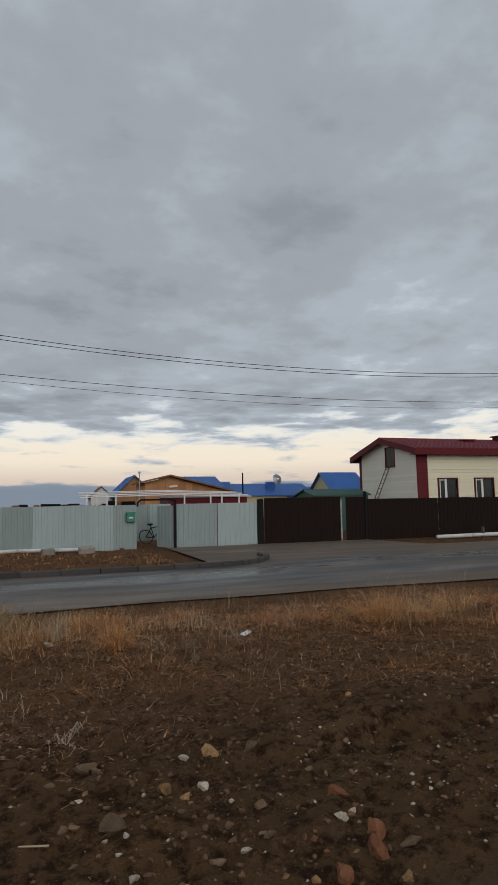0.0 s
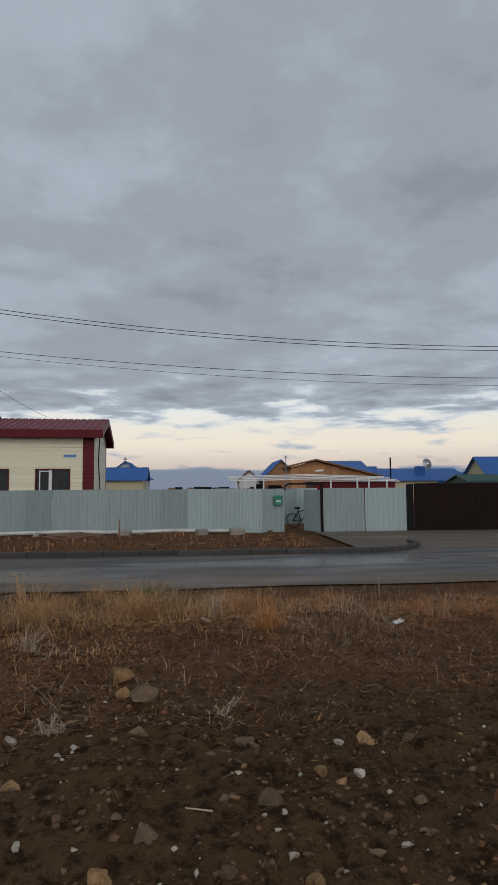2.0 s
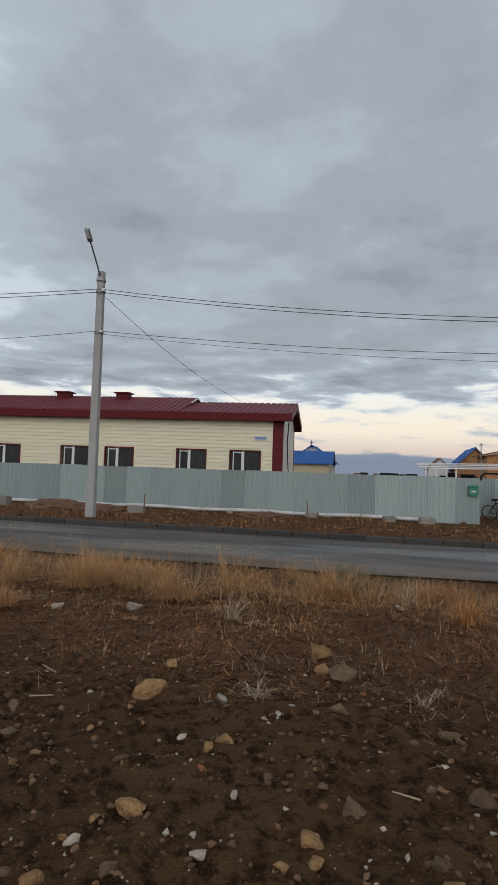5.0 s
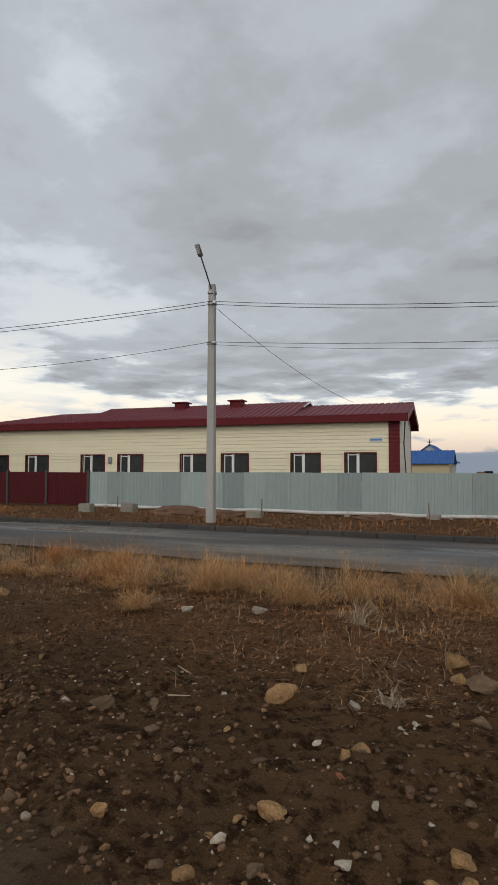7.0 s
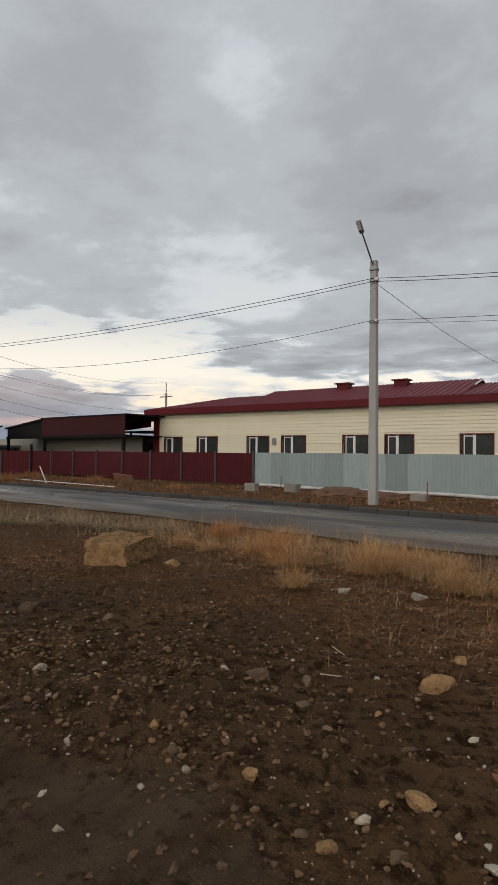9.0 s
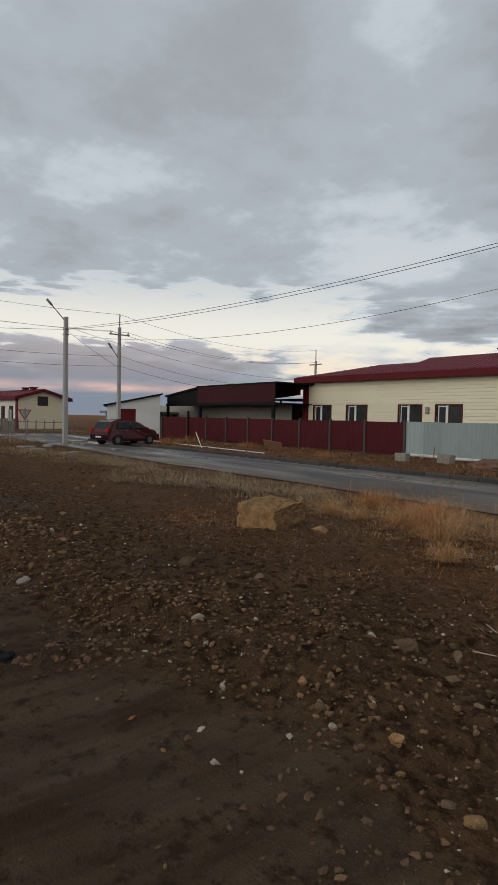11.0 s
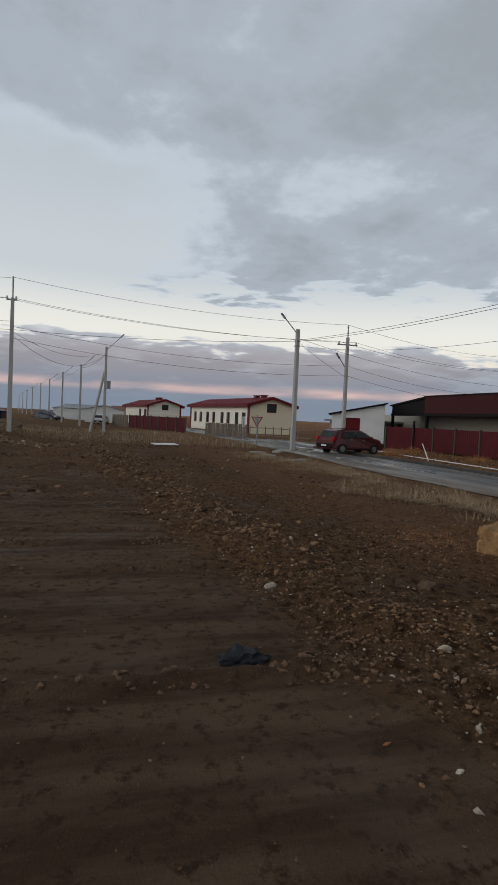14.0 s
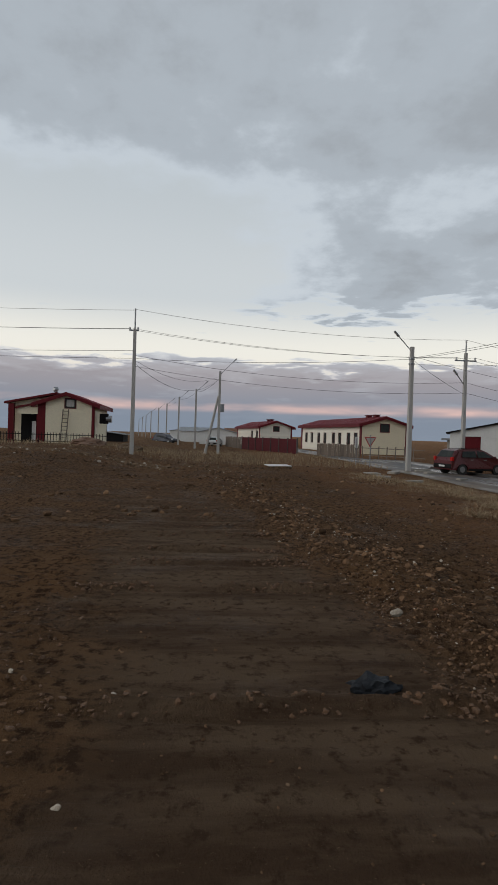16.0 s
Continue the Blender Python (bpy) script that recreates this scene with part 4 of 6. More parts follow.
for i, (a0, b0) in enumerate(zip(xs_pipe, xs_pipe[1:])):
    z = 0.155 + 0.025 * math.sin(i * 1.9)
    z2 = 0.155 + 0.025 * math.sin((i + 1) * 1.9)
    part("pipe_length", atube((a0, 0, z), (b0 - 0.01, 0, z2), 0.075, n=10), PIPEWRAP, pipe, smooth=True)
    if i % 3 == 1:
        part("support", abox(a0 - 0.12, a0 + 0.12, -0.12, 0.12, -0.25, z - 0.05, bevel=0.015), BLOCK, pipe)
pipe_r = thing("heating_pipe", pose(16.6, 22.9, 0), "white wrapped pipe lying by the brown fence", "pipe")
for i in range(8):
    part("pipe_length", atube((i * 2.0, 0, 0.12 + 0.02 * (i % 2)), (i * 2.0 + 1.97, 0.05, 0.13), 0.09, n=10), PIPEWRAP, pipe_r, smooth=True)
part("support", abox(2.5, 2.62, -0.06, 0.06, -0.1, 0.5, bevel=0.01), POST, pipe_r)

for i, (x, y, sx, sz, turn) in enumerate(((-18.0, 21.5, 0.30, 0.36, 5), (-16.2, 22.2, 0.36, 0.40, -8), (-9.9, 21.8, 0.32, 0.26, 3), (1.2, 23.5, 0.28, 0.22, 10), (-3.2, 23.6, 0.24, 0.22, -5), (-0.2, 23.7, 0.22, 0.2, 12))):
    ob = part("concrete_block", abox(-sx, sx, -0.2, 0.2, -0.06, sz, bevel=0.03), BLOCK)
    ob.matrix_basis = pose(x, y, 0.05, random.uniform(-4, 4), random.uniform(-4, 4), turn)
    tagged(ob, "rough grey concrete block on the verge", "block", "blocks along the fence")
for x, y, lean in ((-9.35, 21.2, 1), (-3.05, 21.1, -2), (-16.1, 21.2, 1)):
    ob = part("stake", atube((0, 0, -0.2), (0.02 * lean, 0, 0.80), 0.022, n=6), RUST)
    ob.matrix_basis = pose(x, y, 0.0)
    tagged(ob, "thin dark rusty stake driven into the verge", "stake", "stakes on the verge")
slab = part("rusty_sheet", abox(-0.75, 0.75, -0.03, 0.03, 0, 0.62, bevel=0.01), RUST)
slab.matrix_basis = pose(-27.0, 21.3, 0.02, 28, 5, 6)
tagged(slab, "rusty brown slab leaning on the verge", "slab")
for x0, y0, z0, x1, y1, z1, r in ((-33.5, 18.6, 0.12, -24.0, 18.2, 0.10, 0.028), (-31.0, 18.4, 0.95, -29.8, 18.1, 0.05, 0.028), (-42, 19.4, 0.12, -34.2, 18.9, 0.12, 0.03)):
    ob = part("pale_pipe", atube((x0, y0, z0), (x1, y1, z1), r), PIPEWRAP)
    tagged(ob, "pale thin pipe dropped on the verge", "pipe")
bagm = material("green_bag", (0.05, 0.42, 0.16), 0.4, var=0.3)
bm = bmesh.new()
bmesh.ops.create_icosphere(bm, subdivisions=2, radius=0.28)
for v in bm.verts:
    v.co *= 1 + 0.35 * noise.noise(v.co * 5)
    v.co.z *= 0.5
bag = part("plastic_bag", bm, bagm)
bag.matrix_basis = pose(-19.0, 22.6, 0.18)
tagged(bag, "crumpled green plastic bag", "bag")

# ---- poles and wires ----


def lamp_head(parent, p, q):
    p, q = Vector(p), Vector(q)
    d = (q - p).normalized()
    part("arm", atube(p, q, 0.03, n=6), METAL, parent)
    bm = bmesh.new()
    box(bm, -0.09, 0.09, -0.05, 0.05, 0, 0.46, bevel=0.025)
    for v in bm.verts:
        v.co = q + d.to_track_quat("Z", "Y") @ v.co
    h = part("lamp_head", bm, METAL, parent, "grey street lamp head")
    g = bmesh.new()
    box(g, -0.065, 0.065, -0.062, -0.05, 0.14, 0.42)
    for v in g.verts:
        v.co = q + d.to_track_quat("Z", "Y") @ v.co
    part("lens", g, SIGNWHITE, h)


def concrete_pole(name, x, y, z, top, r0, r1, label, lean=0.0):
    p = thing(name, pose(x, y, z, 0, 0, 0), label, "pole")
    bm = bmesh.new()
    a = [bm.verts.new((sx * r0, sy * r0 * 0.85, -0.4)) for sx, sy in ((-1, -0.8), (-0.8, -1), (0.8, -1), (1, -0.8), (1, 0.8), (0.8, 1), (-0.8, 1), (-1, 0.8))]
    b = [bm.verts.new((sx * r1 + lean * (top - z), sy * r1 * 0.85, top - z)) for sx, sy in ((-1, -0.8), (-0.8, -1), (0.8, -1), (1, -0.8), (1, 0.8), (0.8, 1), (-0.8, 1), (-1, 0.8))]
    for i in range(8):
        bm.faces.new((a[i], a[(i + 1) % 8], b[(i + 1) % 8], b[i]))
    bm.faces.new(b)
    part("shaft", bm, CONCRETE, p)
    return p


def band_clamp(parent, z, r):
    part("clamp", atube((0, 0, z - 0.04), (0, 0, z + 0.04), r, n=10), METAL, parent)


p1 = concrete_pole("street_lamp", -10.25, 18.67, 0, 8.60, 0.155, 0.115, "concrete street lamp pole with a single lamp")
lamp_head(p1, (0, -0.05, 8.4), (0.02, -0.92, 9.32))
for z in (7.9, 6.46, 8.3):
    band_clamp(p1, z, 0.17)
part("insulator", abox(0.1, 0.24, -0.2, -0.1, 7.86, 7.96, bevel=0.02), WHITE, p1)
part("insulator", abox(0.1, 0.22, -0.2, -0.1, 6.42, 6.5, bevel=0.02), WHITE, p1)
p2 = concrete_pole("street_lamp", -36.3, 12.3, 0, 7.75, 0.17, 0.13, "concrete street lamp pole at the road corner")
lamp_head(p2, (0, -0.05, 7.5), (0, -0.85, 8.35))
for z in (7.0, 6.7):
    band_clamp(p2, z, 0.19)
p3 = concrete_pole("power_pole", -39.5, 17.2, 0, 8.0, 0.15, 0.11, "concrete power pole with a crossarm behind the garage")
part("extension", atube((0, 0, 7.6), (0, 0, 8.75), 0.045), METAL, p3)
part("crossarm", abox(-0.06, 0.06, -0.75, 0.75, 7.45, 7.53), METAL, p3)
for y in (-0.65, 0.65, 0):
    part("insulator", atube((0, y, 7.53 if y else 8.72), (0, y, 7.72 if y else 8.9), 0.07, 0.05), SIGNWHITE, p3)
lamp_head(p3, (0, -0.1, 5.9), (0, -0.55, 6.5))
pL = concrete_pole("power_pole", -39.2, -5.0, 0.7, 8.6, 0.15, 0.11, "tall concrete power pole with a rod on top")
part("extension", atube((0, 0, 7.4), (0, 0, 9.2), 0.05), METAL, pL)
part("crossarm", abox(-0.05, 0.05, -0.35, 0.25, 7.75, 7.83), METAL, pL)
for y in (-0.32, 0.2):
    part("insulator", atube((0, y, 7.83), (0, y, 8.0), 0.06), SIGNWHITE, pL)
pM = concrete_pole("power_pole", -60.0, 1.15, 0, 8.3, 0.17, 0.13, "braced concrete pole with a street lamp arm")
part("brace", atube((0, -1.3, 0), (0, -0.1, 5.8), 0.14, 0.12), CONCRETE, pM)
lamp_head(pM, (0, 0.05, 8.0), (0, 1.3, 9.3))
part("meter_box", abox(0.14, 0.34, 0.1, 0.5, 4.2, 5.0, bevel=0.02), METAL, pM)
p4 = concrete_pole("power_pole", -46.0, 41.8, 0, 7.9, 0.13, 0.1, "far power pole with crossarms behind the house")
part("extension", atube((0, 0, 7.4), (0, 0, 9.0), 0.05), METAL, p4)
part("crossarm", abox(-0.9, 0.9, -0.05, 0.05, 7.5, 7.6), METAL, p4)
for i, (x, y, top) in enumerate(((-79.5, -1.4, 7.9), (-99.4, -4.4, 8.0), (-125, -7.9, 8.1), (-150, -11.4, 8.2), (-180, -15.8, 8.3), (-220, -21, 8.4), (-260, -26.3, 8.5), (-310, -33, 8.6))):
    p = concrete_pole("street_lamp", x, y, 0, top, 0.17, 0.13, "far concrete lamp pole in a receding row")
    p["group"] = "lamp poles along the side street"
    lamp_head(p, (0, 0.05, top - 0.3), (0, 1.2, top + 0.8))


def wire(p, q, sag, r=0.012, name="wire"):
    p, q = Vector(p), Vector(q)
    bm = bmesh.new()
    n = 24
    pts = []
    for i in range(n + 1):
        t = i / n
        v = p.lerp(q, t)
        v.z -= 4 * sag * t * (1 - t)
        pts.append(v)
    rings = []
    side = (q - p).cross(Vector((0, 0, 1))).normalized()
    for v in pts:
        rings.append([bm.verts.new(v + side * r * math.cos(a) + Vector((0, 0, r * math.sin(a)))) for a in (0.5, 2.6, 4.7)])
    for a, b in zip(rings, rings[1:]):
        for i in range(3):
            bm.faces.new((a[i], a[(i + 1) % 3], b[(i + 1) % 3], b[i]))
    ob = part(name, bm, WIRE)
    tagged(ob, "thin dark overhead wire sagging between poles", "wire", "overhead wires")
    return ob


A1, B1 = (-10.2, 18.5), (28.0, 18.6)
p0 = concrete_pole("street_lamp", 28.0, 18.7, 0, 8.6, 0.155, 0.115, "concrete street lamp pole further along the street")
lamp_head(p0, (0, -0.05, 8.4), (0.02, -1.0, 9.55))
wire((*A1, 7.95), (*B1, 8.05), 1.50)
wire((*A1, 7.84), (*B1, 7.93), 1.52)
wire((*A1, 6.48), (*B1, 6.5), 1.05, 0.010)
wire((*A1, 6.38), (*B1, 6.4), 1.2, 0.007)
wire((*A1, 7.95), (-36.3, 12.2, 7.05), 0.45)
wire((*A1, 7.84), (-36.3, 12.2, 6.98), 0.5)
wire((*A1, 6.48), (-36.3, 12.2, 6.72), 1.0, 0.010)
wire((-10.15, 18.6, 7.8), (-8.6, 33.2, 5.85), 0.35, 0.010, "service_wire")
for z, y in ((8.9, 0.0), (7.7, -0.65), (7.7, 0.65)):
    wire((-39.5, 17.2 + y, z), (-46.0 + y, 41.8, z + 0.1), 0.9)
    wire((-39.5, 17.2 + y, z), (-39.2, -5.0 + y * 0.5, z + (0.95 if z > 8 else 0.85)), 0.5)
    wire((-39.2, -5.0 + y * 0.5, z + 0.9), (-38.5, -45, z + 1.1), 0.5)
for z, zz in ((6.0, 5.6), (5.3, 5.0)):
    wire((-39.5, 17.3, z), (-46.0, 41.8, zz), 1.0)
    wire((-39.5, 17.1, z), (-39.2, -5.0, z + 0.9), 0.6)
wire((-36.3, 12.2, 7.0), (-39.2, -5.0, 6.7), 0.25, 0.014)
wire((-36.3, 12.3, 7.0), (-39.5, 17.2, 5.2), 0.1)
wire((-36.3, 12.3, 7.2), (-46.0, 41.8, 6.0), 0.9)
wire((-39.2, -5.0, 6.4), (-60.0, 1.15, 7.6), 1.5, 0.014)
wire((-39.2, -5.0, 6.6), (-60.0, 1.15, 7.8), 0.9)
wire((-39.2, -5.0, 6.7), (-38.5, -45, 7.0), 0.4, 0.014)
wire((-39.2, -5.0, 7.2), (-38.5, -45, 6.6), 0.3, 0.014)
wire((-60.0, 1.15, 7.6), (-79.5, -1.4, 7.5), 0.35, 0.014)
wire((-79.5, -1.4, 7.5), (-99.4, -4.4, 7.6), 0.35, 0.014)
wire((-99.4, -4.4, 7.6), (-125, -7.9, 7.7), 0.35, 0.014)

# ---- the white garage and the open shed ----
garage = thing("garage", pose(-46.5, 19.3, 0, 0, 0, -24), "white plastered garage with a wine-red door", "garage")
bm = wall_with_holes(4.3, 2.55, 0.25, [(0.87, 2.32, -0.1, 2.42)])
part("wall", bm, PLASTER, garage).matrix_basis = pose(0, 0, 0, 0, 0, 90)
part("wall", prism([(0, 2.55), (4.3, 2.55), (4.3, 3.60), (0, 2.66)], 0, 0.25), PLASTER, garage).matrix_basis = pose(0, 0, 0, 0, 0, 90)
part("wall", abox(-7, -0.25, 0, 0.25, 0, 2.62), PLASTER, garage)
part("wall", abox(-7, -0.25, 4.05, 4.3, 0, 3.55), PLASTER, garage)
part("wall", abox(-7, -6.75, 0.25, 4.05, 0, 2.6), PLASTER, garage)
part("roof", prism([(-0.3, 2.66), (4.5, 3.72), (4.5, 3.62), (-0.3, 2.56)], -0.25, 7.2), BLACK, garage).matrix_basis = pose(0, 0, 0.06, 0, 0, 90)
door = part("door", abox(-0.18, -0.12, 0.87, 2.32, -0.1, 2.42), WINE, garage, "wine-red garage door")
for i in range(4):
    part("door_panel", abox(-0.12, -0.10, 0.90 + i * 0.355, 1.23 + i * 0.355, 0.05, 2.36, bevel=0.004), WINE, door)

yard_gate = sheet_fence("yard_gate", 0, 2.62, 1.31, -0.12, 1.94, RED_SHEET, "wine-red metal gate leaves beside the garage", 2.62, 0.05, y=0)
yard_gate.matrix_basis = pose(-44.62, 23.35, 0, 0, 0, 25)
yard_gate["category"] = "gate"
part("tall_post", abox(2.62, 2.76, -0.12, 0.0, -0.2, 2.35), BLACK, yard_gate)

DARKWINE = material("dark_wine_sheet", (0.055, 0.008, 0.010), 0.65, spec=0.2, var=0.2)
shed = thing("open_shed", pose(-42.6, 25.6, 0), "open-fronted shed with a wine-red fascia and a dark interior", "shed")
part("fascia", abox(0, 10.2, -0.06, 0.0, 3.0, 4.32, bevel=0.01), DARKWINE, shed, "deep wine-red sheet fascia")
part("side_roof", prism([(-5.6, 3.62), (0.0, 4.22), (0.0, 4.36), (-5.6, 3.74)], -0.1, 7), BLACK, shed)
# black panel where the open side bay only lies in shade
part("side_fascia", prism([(-5.4, 2.95), (0.0, 2.95), (0.0, 4.24), (-5.4, 3.63)], 0.05, 0.15), BLACK, shed, "black panel standing in for the side bay's shade")
part("roof", abox(-0.1, 10.4, -0.1, 7.2, 4.32, 4.42), BLACK, shed)
part("ceiling_panel", abox(-5.4, 10.2, 0.15, 7.0, 2.93, 2.98), BLACK, shed)
part("back_wall", abox(-18, 8.0, 6.0, 6.2, 0, 2.95), PLASTER, shed)
part("front_lintel", abox(-5.4, 10.2, -0.05, 0.2, 2.80, 3.0), BLACK, shed)
for x in (-5.3, 0.2, 9.9):
    part("post", abox(x - 0.1, x + 0.1, 0.0, 0.2, 0, 2.95), BLACK, shed)
for x in (1.3, 6.0):
    part("small_window", abox(x, x + 1.3, 5.9, 6.0, 1.6, 2.45), GLASS, shed, "dark window in the back wall")
part("inner_wall", abox(-13.5, 8.6, 2.8, 2.9, 0, 2.93), material("shaded_board", (0.40, 0.37, 0.31), 0.9, var=0.2), shed)
link = thing("canopy", pose(-37.1, 28.9, 0), "wine-red canopy between shed and house", "canopy")
part("fascia", prism([(-0.6, 3.35), (3.5, 3.65), (3.5, 4.22), (-0.6, 3.95)], -0.05, 0.05), WINE, link)
part("roof", abox(-0.6, 3.5, 0.05, 3, 3.3, 3.38), BLACK, link)
part("post", abox(1.2, 1.34, -0.05, 0.06, 0, 3.25), BLACK, link)
gable_block("house", -46, -36, 44, 50, 0, 2.5, 3.5, PLASTER, ROOF_BLUE, "far white house with a blue metal roof seen through the canopy", "x")

# ---- houses along the side street ----
h2 = long_house(pose(-75.2, 20.0, 0, 0, 0, 7), 27.0, 6.3, 3.95, 4.85, [(-2.6, -1.5), (-5.2, -4.1), (-8.6, -7.5), (-11.2, -10.1), (-15, -13.9), (-18, -16.9), (-21.5, -20.4), (-24.5, -23.4)], "far cream house with a wine-red roof and narrow windows",
                gable_right=(2.5, 3.7, 2.95, 3.95), vents=((-2.5, 3.0, 4.9), (-5.0, 3.0, 4.9)), gmat=material("ochre_siding", (0.78, 0.69, 0.50), 0.6, var=0.15), mat=SIDING_W, trim_w=0.7, sash=0, pitch=0.4, wz=(1.2, 2.7))
h4 = long_house(pose(-112, 10.5, 0, 0, 0, 9), 20.0, 6.3, 3.8, 4.8, [(-3, -1.6), (-7, -5.6)], "further cream house with a wine-red roof",
                gable_right=(2.6, 3.7, 2.9, 3.8), vents=((-3, 3, 4.9), (-5, 3, 4.9)), mat=SIDING_W, trim_w=0.8, sash=0, pitch=0.4)
PALE_OCHRE = material("pale_ochre_siding", (0.80, 0.72, 0.54), 0.6, var=0.15)
h3 = long_house(pose(-62.3, -17.2, 0.45), 8.0, 5.7, 4.2, 5.2, [], "cream gabled house with dark red corners, a porch and a ladder",
                gable_right=(2.72, 3.76, 3.75, 4.69), gmat=PALE_OCHRE, trim_w=0.5, sash=0, pitch=0.4)
part("corner_trim", abox(0, 0.06, -0.08, 0.78, 0, 4.25), WINE, h3, "wine-red corner boards")
# pale sheet before the glass, added for the sky it would reflect
part("curtain", abox(0.03, 0.05, 2.85, 3.63, 3.88, 4.58), PANE_REFLECTION, h3, "pale sheet for the sky reflected in the attic window")
annex = part("annex", abox(-5.0, -1.2, -2.8, -0.02, 0, 3.9), PALE_OCHRE, h3, "set-back wing behind the porch")
part("gable_panel", prism([(-2.8, 3.9), (1.4, 3.9), (1.4, 4.95), (-2.8, 4.12)], 0.5, 1.2), PALE_OCHRE, annex).matrix_basis = pose(0, 0, 0, 0, 0, 90)
part("roof", prism([(-3.3, 4.0), (1.9, 5.12), (1.9, 5.30), (-3.3, 4.2)], -0.2, 5.5), WINE, annex).matrix_basis = pose(0, 0, 0, 0, 0, 90)
# black sheet put in for the shade inside the open porch
part("doorway", abox(-1.2, -1.14, -1.95, -0.35, 0, 3.1), BLACK, annex, "black panel standing in for the shaded porch interior")
part("door", abox(-1.14, -1.10, -0.85, -0.45, 0, 2.3), WHITE, annex, "white door leaf")
porch = part("porch_post", abox(-0.35, 0.1, -2.9, -2.35, 0, 4.05), WINE, h3, "wine-red porch post")
part("porch_roof", prism([(-2.2, 3.50), (0.7, 4.22), (0.7, 4.40), (-2.2, 3.68)], -0.3, 1.2), WINE, porch).matrix_basis = pose(0, 0, 0, 0, 0, 90)
part("porch_panel", prism([(-2.0, 3.0), (0.0, 3.0), (0.0, 4.05), (-2.0, 3.55)], -0.1, 0.0), PALE_OCHRE, porch).matrix_basis = pose(0, 0, 0, 0, 0, 90)
box3 = thing("water_barrel", pose(-63.4, -10.4, 3.2), "grey round tank on a dark bracket beside the gable", "tank")
part("drum", atube((0, -0.1, 0), (0, 0.45, 0), 0.36, n=18), METAL, box3)
part("bracket", abox(-0.3, 0.3, -0.75, 0.1, -0.5, 0.55, bevel=0.03), BLACK, box3)
lad3 = thing("ladder", pose(-61.7, -14.4, 0.55), "wooden ladder against the gable window", "ladder")
for y in (-0.28, 0.28):
    part("rail", atube((0.4, y, 0), (-0.6, y, 3.5), 0.05, n=6), WOODFENCE, lad3)
for i in range(9):
    t = (i + 0.5) / 9
    part("rung", atube((0.4 - t, -0.28, 3.5 * t), (0.4 - t, 0.28, 3.5 * t), 0.035, n=5), WOODFENCE, lad3)
dish3 = thing("satellite_dish", pose(-64, -15.9, 5.45), "grey satellite dish on the ridge", "dish")
bm = bmesh.new()
bmesh.ops.create_cone(bm, cap_ends=False, segments=18, radius1=0.3, radius2=0.05, depth=0.15, matrix=pose(0, 0, 0.7, 0, 75, 0))
part("bowl", bm, METAL, dish3)
part("rod", atube((0, 0, 0), (0, 0, 0.7), 0.04), METAL, dish3)


def board_fence(p, q, height, label, width=0.14, gap=0.03, mat=WOODFENCE, rails=True, z=0.0):
    p, q = Vector((*p, z)), Vector((*q, z))
    L = (q - p).length
    f = thing("wooden_fence", Matrix.Translation(p) @ (q - p).to_track_quat("X", "Z").to_matrix().to_4x4(), label, "fence")
    n = int(L / (width + gap))
    me = mesh_of(abox(0, width, -0.012, 0.012, 0.05, height), "board")
    for i in range(n):
        part("board", me, mat, f).matrix_basis = pose(i * (width + gap), 0, random.uniform(-0.04, 0.04), 0, random.uniform(-1.2, 1.2), 0)
    if rails:
        for zz in (height * 0.25, height * 0.8):
            part("rail", abox(0, L, 0.012, 0.06, zz, zz + 0.07), mat, f)
    return f


board_fence((-64, 12.0), (-58.6, 15.3), 1.35, "grey weathered board fence before the far house", 0.16, 0.02)
board_fence((-58.5, 15.5), (-52.5, 19.6), 1.3, "open wooden rail fence", 0.1, 0.9)
f5 = sheet_fence("sheet_fence", -84.0, -67.0, 2.4, 0.0, 1.7, RED_SHEET, "wine-red metal fence along the side street", 2.4, 0.1, y=0)
f5.matrix_basis = pose(-84, 5.2, 0, 0, 0, 18) 
board_fence((-97, 3.4), (-84.5, 5.1), 1.7, "dark wooden picket fence", 0.14, 0.12)
board_fence((-58, -20.5), (-58, -9.5), 1.15, "low dark rail fence before the cream house", 0.05, 0.22, BLACK, z=0.5)
far_shed = thing("long_shed", pose(-58, 24, 0), "long low grey shed far behind the corner", "shed")
part("wall", abox(0, 7, 0, 4, 0, 2.1), BLOCK, far_shed)
part("roof", prism([(-0.3, 2.1), (7.3, 2.1), (7.3, 2.3), (-0.3, 2.3)], -0.5, 4.5), METAL, far_shed)
for i, (x, y, w, h, d) in enumerate(((-116, 2.6, 7, 3.2, 6), (-134, 9.0, 8, 3.4, 7), (-85, -16.0, 9, 2.0, 5), (-140, -1, 9, 3.4, 8), (-160, -4, 10, 3.4, 8))):
    gable_block("shed", x - d, x, y - w / 2, y + w / 2, 0, h * 0.75, h, PLASTER if i != 2 else BLACK, METAL if i != 1 else RUST, "far low outbuilding in the side street", "y" if i % 2 else "x", 0.3, "shed")


